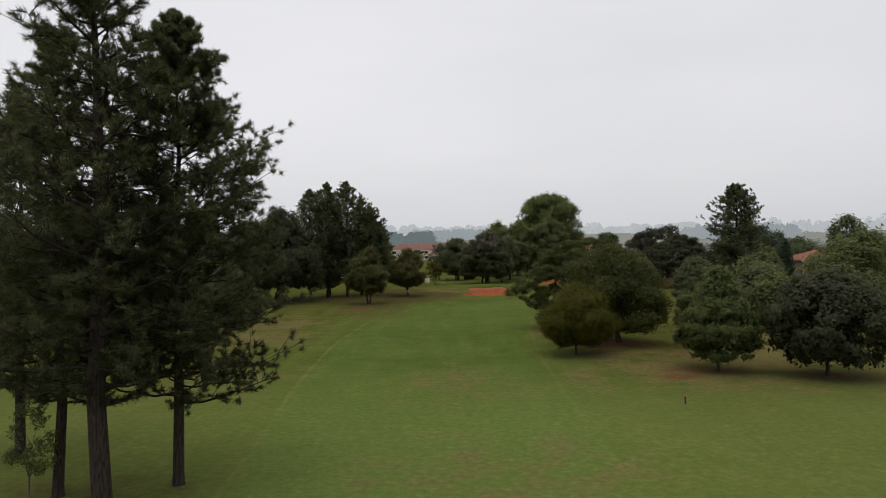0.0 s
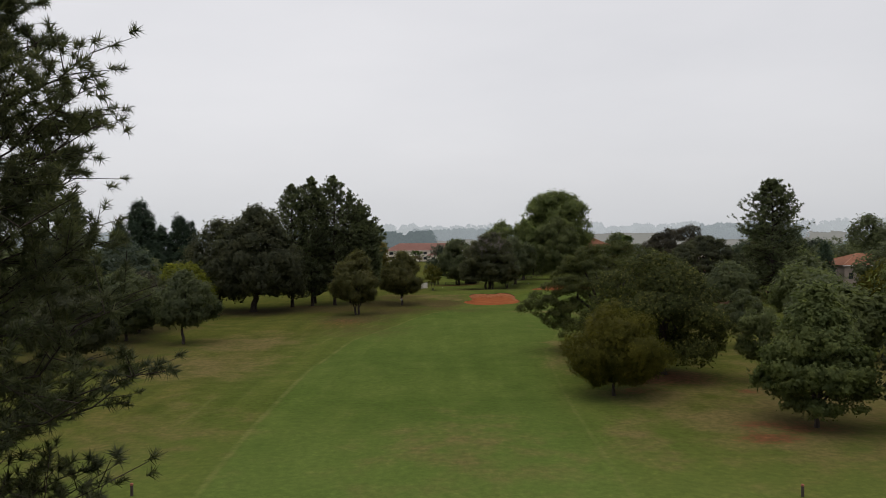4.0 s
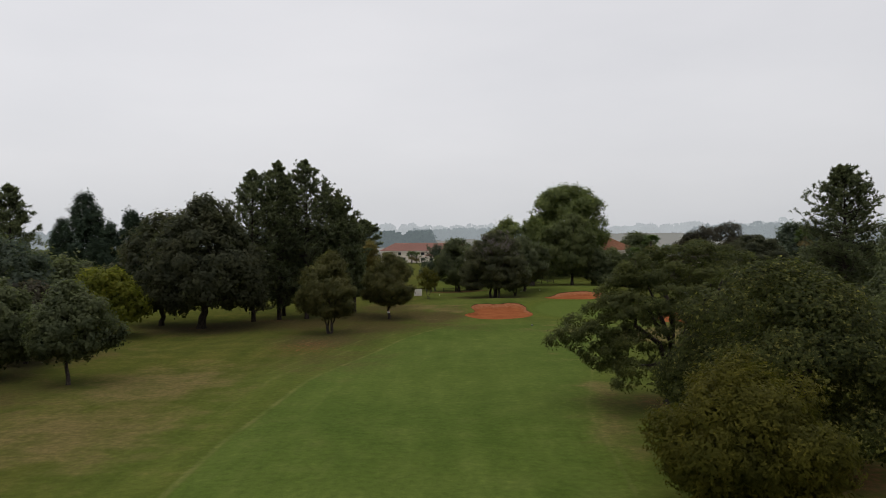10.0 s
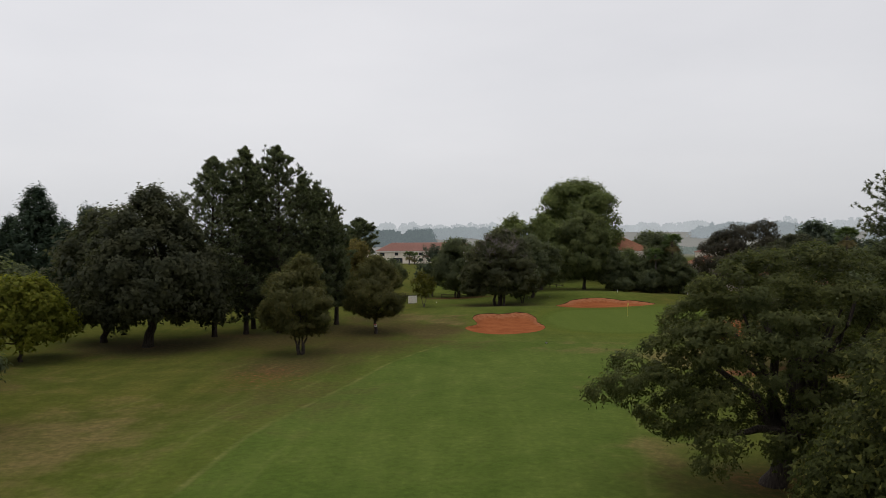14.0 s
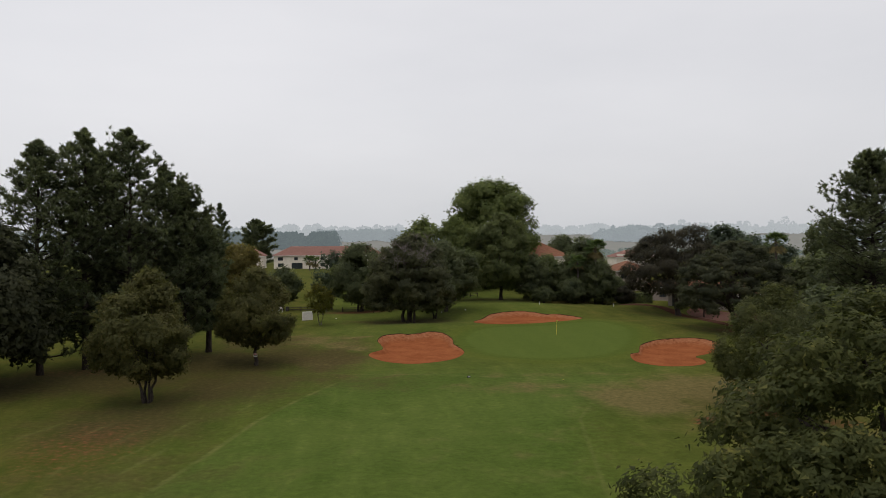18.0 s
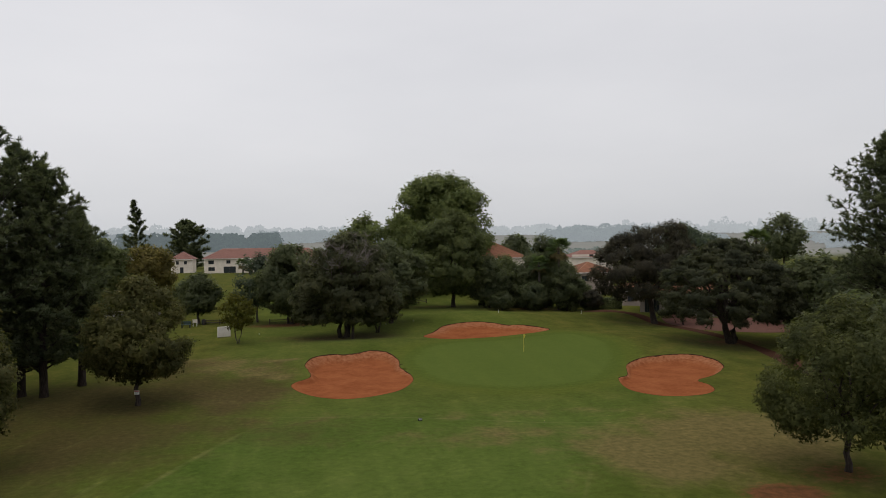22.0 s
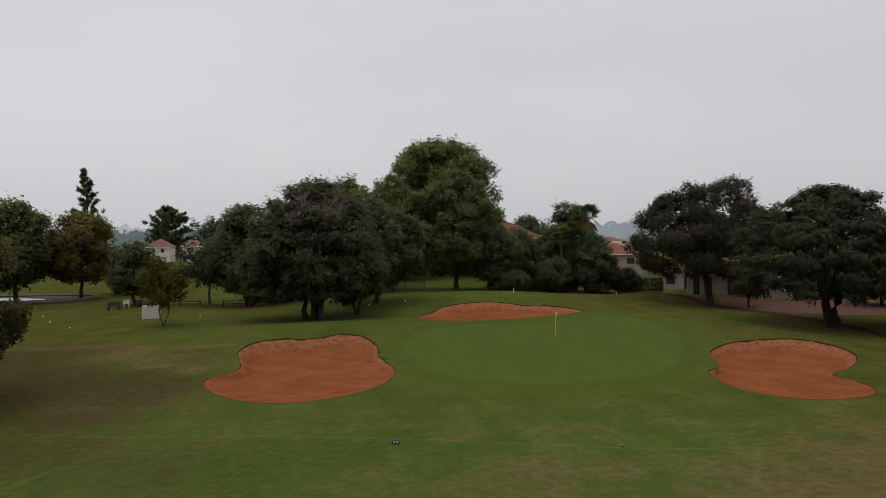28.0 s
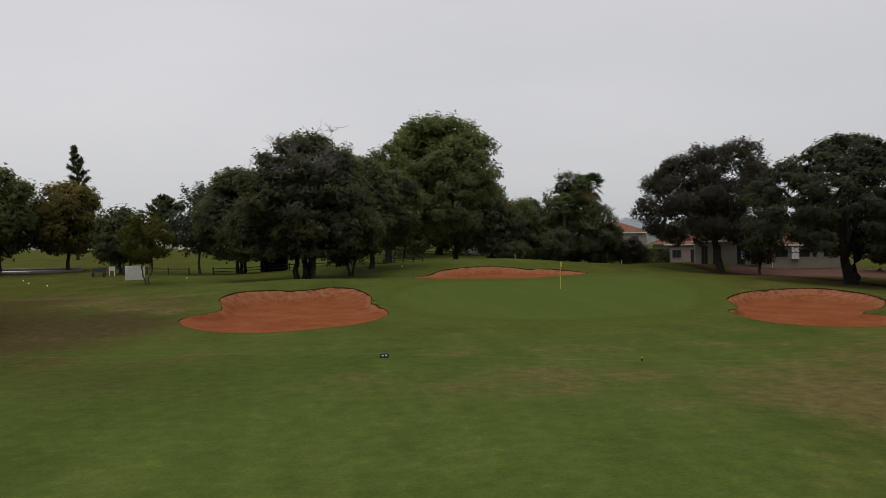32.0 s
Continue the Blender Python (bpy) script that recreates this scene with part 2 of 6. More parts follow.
leaf_red = leaf_material("dark_reddish_leaves", (0.03782, 0.03544, 0.03), (0.06807, 0.06179, 0.04749))
leaf_pale = leaf_material("pale_tipped_leaves", (0.05, 0.056, 0.023), (0.086, 0.094, 0.038), (0.15, 0.155, 0.068))
leaf_palm = leaf_material("palm_fronds", (0.035, 0.055, 0.022), (0.08, 0.11, 0.045))


# ---- mesh helpers ----
def mesh_of(name, verts, faces, mat, smooth=False, normals=None):
    verts, faces = np.asarray(verts, np.float32), np.asarray(faces, np.int32)
    me = bpy.data.meshes.new(name)
    k = faces.shape[1]
    me.vertices.add(len(verts))
    me.vertices.foreach_set("co", verts.ravel())
    me.loops.add(faces.size)
    me.loops.foreach_set("vertex_index", faces.ravel())
    me.polygons.add(len(faces))
    me.polygons.foreach_set("loop_start", np.arange(0, faces.size, k, dtype=np.int32))
    if smooth:
        me.polygons.foreach_set("use_smooth", np.ones(len(faces), bool))
    me.update(calc_edges=True)
    if normals is None:
        me.validate()
    else:
        me.polygons.foreach_set("use_smooth", np.ones(len(faces), bool))
        me.normals_split_custom_set_from_vertices(normals)
    me.materials.append(mat)
    return me


def thing(name, x, y, z, label, category, group="", kind="", turn=0.0):
    ob = new(name)
    ob.empty_display_size = 0.3
    ob.matrix_world = pose(x, y, z, 0, 0, turn)
    return tagged(ob, label, category, group, kind)


def child(name, me, parent, label="", m=None):
    ob = new(name, me)
    ob.parent = parent
    if m is not None:
        ob.matrix_basis = m
    return tagged(ob, label) if label else ob


def part(name, bm, mat, parent, label="", smooth=False):
    me = bpy.data.meshes.new(name)
    bm.to_mesh(me)
    bm.free()
    if smooth:
        for p in me.polygons:
            p.use_smooth = True
    me.materials.append(mat)
    return child(name, me, parent, label)


def box_bm(x0, x1, y0, y1, z0, z1, bevel=0.0):
    bm = bmesh.new()
    bmesh.ops.create_cube(bm, size=1.0, matrix=Matrix.LocRotScale(((x0 + x1) / 2, (y0 + y1) / 2, (z0 + z1) / 2), None, (x1 - x0, y1 - y0, z1 - z0)))
    if bevel:
        bmesh.ops.bevel(bm, geom=bm.edges[:], offset=bevel, segments=1, affect="EDGES")
    return bm


def tube(points, radii, sides=6):
    """A tapered tube along points: its verts and quads."""
    p = np.asarray(points, float)
    r = np.asarray(radii, float)
    d = np.gradient(p, axis=0)
    d /= np.linalg.norm(d, axis=1)[:, None] + 1e-9
    ref = np.where(np.abs(d[:, 2:3]) > 0.9, [[1.0, 0, 0]], [[0, 0, 1.0]])
    u = np.cross(d, ref)
    u /= np.linalg.norm(u, axis=1)[:, None] + 1e-9
    v = np.cross(d, u)
    a = np.arange(sides) * 2 * np.pi / sides
    ring = p[:, None] + r[:, None, None] * (np.cos(a)[None, :, None] * u[:, None] + np.sin(a)[None, :, None] * v[:, None])
    verts = ring.reshape(-1, 3)
    i = np.arange(len(p) - 1)[:, None] * sides
    j = np.arange(sides)[None]
    k = (j + 1) % sides
    quads = np.stack([i + j, i + k, i + sides + k, i + sides + j], -1).reshape(-1, 4)
    return verts, quads


def joined(pieces):
    vs, fs, n = [], [], 0
    for v, f in pieces:
        vs.append(v)
        fs.append(np.asarray(f) + n)
        n += len(v)
    return np.concatenate(vs), np.concatenate(fs)


def smooth01(a, b, x):
    u = np.clip((np.asarray(x, float) - a) / (b - a), 0, 1)
    return u * u * (3 - 2 * u)


def unit(rng, n):
    d = rng.normal(size=(n, 3))
    return d / np.linalg.norm(d, axis=1)[:, None]


def sprays(rng, at, out, size, wide=0.62, loose=0.5):
    """Small leaf sprays at the given places, facing more or less outwards: verts and triangles."""
    n = len(at)
    nrm = out * (1 - loose) + unit(rng, n) * loose + np.array([0, 0, 0.25])
    nrm /= np.linalg.norm(nrm, axis=1)[:, None] + 1e-9
    along = np.cross(nrm, unit(rng, n))
    along /= np.linalg.norm(along, axis=1)[:, None] + 1e-9
    side = np.cross(nrm, along)
    s = size * rng.uniform(0.6, 1.35, n)[:, None]
    w = s * wide * 0.6 * rng.uniform(0.75, 1.25, n)[:, None]
    b = at - along * s * 0.5
    v = np.stack([b - side * w, b + side * w + along * s * 0.2, at + along * s * 0.6], 1).reshape(-1, 3)
    return v, np.arange(len(v)).reshape(-1, 3)


def leafy_twigs(rng, root, out, size, leaves=6, wide=0.62, loose=0.5, droop=0.0, longer=1.0):
    """Short twigs that leave each root outwards and upwards, with leaves set along them: verts, triangles and soft normals."""
    n = len(root)
    go = out + unit(rng, n) * 0.55 + np.array([0, 0, 0.45 - droop])
    go /= np.linalg.norm(go, axis=1)[:, None] + 1e-9
    length = size * leaves * 0.42 * rng.uniform(0.5, 1.4, n) * longer
    q = (np.tile(np.arange(leaves), n) + rng.uniform(0, 0.8, n * leaves)) / leaves
    go, o, length = np.repeat(go, leaves, 0), np.repeat(out, leaves, 0), np.repeat(length, leaves)
    m = len(o)
    at = np.repeat(root, leaves, 0) + go * (length * (q - 0.3))[:, None] + rng.normal(size=(m, 3)) * size * 0.32
    at[:, 2] -= droop * length * q * q
    nrm = o * (1 - loose) + unit(rng, m) * loose + np.array([0, 0, 0.35])
    nrm /= np.linalg.norm(nrm, axis=1)[:, None] + 1e-9
    along = np.cross(nrm, unit(rng, m)) + go * 0.5
    along -= nrm * (along * nrm).sum(1)[:, None]
    along /= np.linalg.norm(along, axis=1)[:, None] + 1e-9
    side = np.cross(nrm, along)
    s = (size * rng.uniform(0.6, 1.35, m))[:, None]
    w = s * wide * 0.6 * rng.uniform(0.75, 1.25, m)[:, None]
    b = at - along * s * 0.5
    v = np.stack([b - side * w, b + side * w + along * s * 0.2, at + along * s * 0.6], 1)
    turn = (np.cross(v[:, 1] - v[:, 0], v[:, 2] - v[:, 0]) * o).sum(1) < 0
    v[turn] = v[turn][:, ::-1]
    soft = o * 0.85 + nrm * 0.2 + np.array([0, 0, 0.1])
    soft /= np.linalg.norm(soft, axis=1)[:, None] + 1e-9
    return v.reshape(-1, 3), np.arange(m * 3).reshape(-1, 3), np.repeat(soft, 3, 0)


def needles(rng, at, out, size, count, wide=0.06):
    """Round tufts of thin needles that radiate from each twig end: verts, triangles and soft normals."""
    n = len(at) * count
    o, ax = np.repeat(at, count, 0), np.repeat(out, count, 0)
    o = o - ax * (rng.uniform(0, 0.75, n) * size)[:, None]
    d = ax * 0.45 + unit(rng, n) * 0.85 + np.array([0, 0, 0.12])
    d /= np.linalg.norm(d, axis=1)[:, None] + 1e-9
    side = np.cross(d, unit(rng, n))
    side /= np.linalg.norm(side, axis=1)[:, None] + 1e-9
    s = size * np.repeat(rng.uniform(0.7, 1.2, len(at)), count)[:, None] * rng.uniform(0.75, 1.1, n)[:, None]
    v = np.stack([o - side * s * wide, o + side * s * wide, o + d * s], 1)
    soft = d * 0.6 + ax * 0.45 + np.array([0, 0, 0.25])
    soft /= np.linalg.norm(soft, axis=1)[:, None] + 1e-9
    turn = (np.cross(v[:, 1] - v[:, 0], v[:, 2] - v[:, 0]) * soft).sum(1) < 0
    v[turn] = v[turn][:, ::-1]
    return v.reshape(-1, 3), np.arange(n * 3).reshape(-1, 3), np.repeat(soft, 3, 0)


def bent(rng, a, b, steps=5, sag=0.0, wobble=0.05):
    a, b = np.asarray(a, float), np.asarray(b, float)
    u = np.linspace(0, 1, steps)[:, None]
    p = a + (b - a) * u
    length = np.linalg.norm(b - a)
    p[1:-1] += rng.normal(size=(steps - 2, 3)) * wobble * length
    p[:, 2] += sag * length * (np.sin(np.pi * u[:, 0]))
    return p


ROUND = ((0, 0.55), (0.2, 0.92), (0.45, 1.0), (0.75, 0.78), (0.93, 0.4), (1, 0.12))
DOME = ((0, 0.85), (0.2, 1.0), (0.5, 0.93), (0.8, 0.62), (0.95, 0.3), (1, 0.1))
EGG = ((0, 0.6), (0.15, 0.95), (0.35, 1.0), (0.6, 0.8), (0.85, 0.45), (1, 0.08))
CONE = ((0, 0.75), (0.1, 1.0), (0.3, 0.92), (0.6, 0.62), (0.85, 0.28), (1, 0.03))
SPIRE = ((0, 0.6), (0.12, 0.9), (0.35, 1.0), (0.65, 0.85), (0.88, 0.5), (1, 0.06))


def crown_lobes(rng, count, rx, ry, z0, z1, profile, ox=0.0, oy=0.0, deep=0.45, uneven=1.0):
    pu, pr = np.array(profile).T
    u = rng.uniform(0, 1, count * 3)
    keep = rng.uniform(0, 1, count * 3) < np.interp(u, pu, pr) + 0.15
    u = u[keep][:count]
    a = np.arange(len(u)) * 2.39996 + rng.uniform(-0.5, 0.5, len(u))
    r = np.interp(u, pu, pr) * np.where(rng.uniform(size=len(u)) < 0.28, rng.uniform(deep * 0.4, 0.75, len(u)), rng.uniform(0.72, 1.0, len(u)))
    p1, p2 = rng.uniform(0, 6.28, 2)
    r = r * (1 + uneven * (0.15 * np.sin(a + p1) + 0.11 * np.sin(2 * a + p2 + 4 * u)))
    lean = np.interp(u, (0, 1), (1.0, 0.6))
    return np.stack([ox * lean + rx * r * np.cos(a), oy * lean + ry * r * np.sin(a), z0 + (z1 - z0) * u], 1)


MORE, FINE = 1.36, 0.62


def broad_tree(name, label, x, y, height, radius, bottom, leaf, bark, seed, profile=ROUND, size=0.3, cover=2.0, lobes=60, lobe=0.26,
               ry=None, ox=0.0, oy=0.0, trunk=0.2, stems=1, fork=None, flat=0.75, limbs=9, category="tree", group="", loose=0.45, spread=0.6, cap=20000, uneven=1.0, leaf_wide=0.62, knobs=(), stray=0.06, droop=0.0, foot_gap=1.6):
    """A leafy tree: tapered trunk or stems, limbs that reach into the crown, and a crown of lobes built from many leaf sprays."""
    rng = np.random.default_rng(seed)
    ob = thing(name, x, y, ground_z(x, y) - 0.05, label, category, group)
    ry = ry or radius
    fork = fork if fork is not None else max(bottom * 1.15, height * 0.16)
    lobe, lobes = lobe * 0.92, int(lobes * 1.35)
    rl = lobe * min(radius, (height - bottom) * 0.62)
    lob = crown_lobes(rng, lobes, radius - rl * 0.75, ry - rl * 0.75, bottom + rl * flat * 0.8, height - rl * flat * 0.9, profile, ox, oy, uneven=uneven)
    rr = rl * rng.uniform(0.6, 1.35, len(lob))
    for kx, ky, kz, kr in knobs:
        lob, rr = np.vstack([lob, [kx, ky, kz]]), np.append(rr, kr)
    # trunk or stems
    for s in range(stems):
        a = s * 2 * np.pi / max(stems, 1) + 0.6
        foot = np.array([np.cos(a), np.sin(a), 0]) * (0.0 if stems == 1 else trunk * foot_gap)
        top = np.array([ox * 0.35, oy * 0.35, fork]) + (np.array([np.cos(a), np.sin(a), 0]) * spread * fork * 0.5 if stems > 1 else 0)
        p = np.concatenate([[foot - [0, 0, 0.25]], bent(rng, foot, top, 5, 0, 0.035)])
        r = trunk * np.array([1.5, 1.25, 1.0, 0.88, 0.82, 0.78]) * (1 if stems == 1 else 0.75)
        child("trunk", mesh_of("trunk", *tube(p, r, 9), bark, True), ob)
        mine = lob[rng.permutation(len(lob))[: max(3, limbs // stems)]]
        for q in mine:
            e = top + (q - top) * 0.9
            b = bent(rng, top - [0, 0, 0.15], e, 6, 0.06, 0.05)
            child("limb", mesh_of("limb", *tube(b, trunk * np.linspace(0.55, 0.1, 6), 6), bark, True), ob)
    # crown: leafy twigs over the lobes, a few straying outside
    area = rr ** 2
    cap = int(cap * MORE)
    size = size * FINE
    want = int(cover * 4 * np.pi * area.sum() * 0.4 / (0.36 * size * size))
    if want > cap:
        size, want = size * math.sqrt(min(want / cap, 5.0)), cap
    tw = want // 6
    share = rng.choice(len(lob), tw, p=area / area.sum())
    d = unit(rng, tw)
    mid = np.array([ox * 0.8, oy * 0.8, (bottom + height) * 0.42])
    away = (lob[share] - mid) / np.array([1, 1, 0.8])
    away /= np.linalg.norm(away, axis=1)[:, None] + 1e-9
    d = d + away * 0.5 + np.array([0, 0, 0.15])
    d /= np.linalg.norm(d, axis=1)[:, None]
    far_out = rng.uniform(size=tw) < stray
    reach = np.where(far_out, rng.uniform(1.0, 1.2, tw), rng.uniform(0.42, 1.04, tw) ** 0.5)
    root = lob[share] + d * (rr[share] * reach)[:, None] * np.array([1, 1, flat])
    face = d * 0.8 + away * 0.45
    face /= np.linalg.norm(face, axis=1)[:, None]
    v, f, soft = leafy_twigs(rng, root, face, size, 6, leaf_wide, loose, droop, np.where(far_out, 1.35, 1.0))
    child("crown", mesh_of("crown", v, f, leaf, normals=soft), ob)
    return ob


def pine_tree(name, label, x, y, height, radius, bottom, leaf, bark, seed, branches=80, twigs=8, tufts=5, size=0.35, count=9, trunk=0.3, profile=None,
              limbs=26, rise=0.25, group="", sides=10, needle=0.06, puff=0.3, ragged=0.0):
    """A pine: straight trunk, whorled branches and tufts of needles crowded towards the twig ends."""
    rng = np.random.default_rng(seed)
    ob = thing(name, x, y, ground_z(x, y) - 0.05, label, "tree", group)
    profile = profile or ((0, 0.5), (0.12, 0.95), (0.3, 1.0), (0.55, 0.8), (0.75, 0.52), (0.9, 0.26), (1, 0.04))
    pu, pr = np.array(profile).T
    zz = np.array([-0.3, 0.0, 0.6, height * 0.2, height * 0.45, height * 0.7, height * 0.98])
    sway = rng.normal(size=(7, 2)) * 0.006 * height
    sway[:3] = 0
    line = np.column_stack([sway, zz])
    child("trunk", mesh_of("trunk", *tube(line, trunk * np.array([1.35, 1.2, 1.0, 0.86, 0.62, 0.36, 0.06]), sides), bark, True), ob)
    places, outs, wood = [], [], []
    for b in range(branches):
        u = (b + rng.uniform(0, 0.9)) / branches
        z = bottom + (height - bottom) * u ** 0.92
        length = radius * np.interp(u, pu, pr) * rng.uniform(0.6, 1.03)
        a = b * 2.39996 + rng.uniform(-0.5, 0.5)
        length *= 1 + ragged * (0.6 * np.sin(2 * a + 9 * u + seed) + 0.5 * np.sin(a - 15 * u))
        root = np.array([np.interp(z, zz, line[:, 0]), np.interp(z, zz, line[:, 1]), z - length * rise * 0.7])
        tip = root + np.array([np.cos(a) * length, np.sin(a) * length, length * (rise + 0.35 * u) * rng.uniform(0.3, 1.6)])
        path = bent(rng, root, tip, 5, -0.05, 0.03)
        if b % max(1, branches // limbs) == 0:
            child("limb", mesh_of("limb", *tube(path, trunk * np.linspace(0.3, 0.05, 5) * (0.5 + 0.5 * (1 - u)), 5), bark, True), ob)
        else:
            wood.append(tube(path, trunk * np.linspace(0.2, 0.04, 5) * (0.5 + 0.5 * (1 - u)), 4))
        for k in range(twigs):
            s = rng.uniform(0.16, 1.0) ** 0.75
            base = path[0] + (path[-1] - path[0]) * s
            f = max(0, min(3.999, s * 4))
            base = path[int(f)] + (path[int(f) + 1] - path[int(f)]) * (f - int(f))
            off = unit(rng, 1)[0] * np.array([1, 1, 0.6]) + [np.cos(a) * 0.6, np.sin(a) * 0.6, 0.5]
            off /= np.linalg.norm(off)
            tl = min(1.6, length * 0.34) * rng.uniform(0.5, 1.1)
            if k % 3 == 0 or limbs >= 30:
                wood.append(tube(np.stack([base, base + off * tl]), trunk * np.array([0.07, 0.025]), 3))
            for q in np.linspace(puff, 1, tufts):
                places.append(base + off * tl * q + rng.normal(size=3) * tl * 0.09)
                outs.append(off)
    for q in np.linspace(0.86, 1.0, 14):
        places.append(np.array([line[-1, 0], line[-1, 1], height * q]) + rng.normal(size=3) * 0.12)
        outs.append(np.array([0, 0, 1.0]))
    tagged(child("twig_wood", mesh_of("twig_wood", *joined(wood), bark), ob), kind="stuff")
    v, f, soft = needles(rng, np.array(places), np.array(outs), size, count, needle)
    child("crown", mesh_of("crown", v, f, leaf, normals=soft), ob)
    return ob


# ---- the lie of the land ----
def ground_z(x, y):
    x, y = np.asarray(x, float), np.asarray(y, float)
    h = 0.8 * smooth01(155, 190, y) * (1 - smooth01(46, 60, x))
    h = h + 0.28 * np.exp(-((x - 6) / 3.6) ** 2 - ((y - 172) / 6) ** 2)
    h = h + 0.22 * np.exp(-((x - 46.5) / 4.5) ** 2 - ((y - 168) / 5) ** 2)
    h = h + 0.15 * np.exp(-((x - 28) / 9) ** 2 - ((y - 172) / 8) ** 2)
    h = h + 1.4 * np.exp(-((x - 30) / 17) ** 2) * smooth01(189, 206, y) * (1 - 0.75 * smooth01(206, 216, y))
    h = h + 0.9 * smooth01(199, 208, y) * smooth01(50, 58, x) * (1 - smooth01(215, 240, y)) * (1 - 0.6 * smooth01(64, 72, x))
    h = h + 2.2 * smooth01(220, 340, y)
    h = h + 0.55 * np.exp(-((x - 10.5) / 7) ** 2 - ((y - 183) / 5) ** 2)
    far = np.hypot(x, y - 100)
    h = h + 34 * smooth01(520, 2200, far)
    near = 1 - smooth01(150, 260, far)
    h = h + near * 0.07 * (np.sin(x * 0.31 + y * 0.11) + np.sin(y * 0.23 - x * 0.17))
    return h


def spline(points, per=10):
    """A closed smooth outline through a few points."""
    p = np.array(points, float)
    out = []
    n = len(p)
    for i in range(n):
        a, b, c, d = p[(i - 1) % n], p[i], p[(i + 1) % n], p[(i + 2) % n]
        for t in np.arange(per) / per:
            out.append(0.5 * (2 * b + (c - a) * t + (2 * a - 5 * b + 4 * c - d) * t * t + (3 * b - a - 3 * c + d) * t ** 3))
    return np.array(out)


def inside(px, py, poly):
    res = np.zeros(px.shape, bool)
    x0, y0 = poly[:, 0], poly[:, 1]
    x1, y1 = np.roll(x0, -1), np.roll(y0, -1)
    for a, b, c, d in zip(x0, y0, x1, y1):
        if b == d:
            continue
        hit = (b > py) != (d > py)
        res ^= hit & (px < (c - a) * (py - b) / (d - b) + a)
    return res


def outline_dist(px, py, poly):
    """Signed distance to a closed outline, positive inside, and the nearest point on it."""
    best = np.full(px.shape, 1e9)
    nx, ny = px.copy(), py.copy()
    q = np.roll(poly, -1, axis=0)
    for (a, b), (c, d) in zip(poly, q):
        ex, ey = c - a, d - b
        t = np.clip(((px - a) * ex + (py - b) * ey) / (ex * ex + ey * ey + 1e-12), 0, 1)
        cx, cy = a + t * ex, b + t * ey
        r = np.hypot(px - cx, py - cy)
        m = r < best
        best[m], nx[m], ny[m] = r[m], cx[m], cy[m]
    return np.where(inside(px, py, poly), best, -best), nx, ny


BUNKER_LEFT = spline(((3.9, 163.2), (5.6, 165.9), (5.5, 168.4), (5.2, 170.8), (6.1, 174.7), (8.2, 176.7), (9.4, 176.5), (11.0, 177.3), (12.7, 178.4), (14.4, 177.4), (15.1, 173.6), (14.8, 170.0), (15.3, 166.0), (14.9, 162.6), (12.8, 158.4), (9.0, 156.4), (5.8, 158.6)))
BUNKER_BACK = spline(((20.2, 187.4), (22.5, 192.6), (24.5, 196.4), (26.9, 197.7), (29.6, 197.9), (31.9, 196.5), (33.4, 194.9), (35.9, 194.5), (38.4, 191.4), (36.0, 189.2), (32.7, 187.9), (30.0, 186.8), (27.4, 186.0), (23.0, 185.0)))
BUNKER_RIGHT = spline(((34.0, 159.7), (35.6, 161.2), (37.8, 165.9), (40.8, 168.6), (43.8, 169.0), (46.6, 168.4), (47.6, 166.0), (47.1, 163.4), (46.0, 161.6), (43.7, 159.4), (41.0, 157.7), (40.8, 155.3), (39.8, 153.0), (37.9, 151.5), (35.3, 151.2), (33.6, 152.4), (32.8, 155.2)))
GREEN = spline(((16.6, 172.1), (18.0, 176.6), (20.4, 180.2), (24.4, 182.4), (30.0, 183.8), (35.6, 186.4), (39.6, 186.6), (41.0, 180.0), (39.0, 172.4), (35.6, 165.4), (31.0, 159.6), (27.0, 158.0), (23.2, 158.2), (19.6, 160.4), (17.4, 164.2)))
BUNKERS = (BUNKER_LEFT, BUNKER_BACK, BUNKER_RIGHT)


def steps(*runs):
    return np.unique(np.concatenate([np.arange(a, b, s) for a, b, s in runs]).round(3))


out_far = np.array([9, 20, 34, 52, 75, 105, 145, 200, 280, 400, 580, 850, 1250, 1850, 2700, 4000.0])
gx = np.concatenate([-75 - out_far[::-1], steps((-75, 0, 1.0), (0, 50, 0.36), (50, 95, 1.0)), 95 + out_far])
gy = np.concatenate([-12 - out_far[::-1][4:], steps((-12, 148, 0.9), (148, 201, 0.36), (201, 245, 1.0)), 246 + out_far])
GX, GY = np.meshgrid(gx, gy)
VX, VY = GX.ravel().copy(), GY.ravel().copy()
near_green = (VX > 0) & (VX < 52) & (VY > 146) & (VY < 203)
for poly in BUNKERS:
    s, cx, cy = outline_dist(VX[near_green], VY[near_green], poly)
    ids = np.flatnonzero(near_green)
    snap = np.abs(s) < 0.27
    VX[ids[snap]], VY[ids[snap]] = cx[snap], cy[snap]
VZ = ground_z(VX, VY)
nxg, nyg = len(gx), len(gy)
qi = (np.arange(nyg - 1)[:, None] * nxg + np.arange(nxg - 1)[None]).ravel()
quads = np.stack([qi, qi + 1, qi + nxg + 1, qi + nxg], 1)
mx, my = VX[quads].mean(1), VY[quads].mean(1)
hole = np.zeros(len(quads), bool)
box = (mx > 0) & (mx < 52) & (my > 146) & (my < 203)
for poly in BUNKERS:
    hole[np.flatnonzero(box)] |= inside(mx[box], my[box], poly)
quads = quads[~hole]

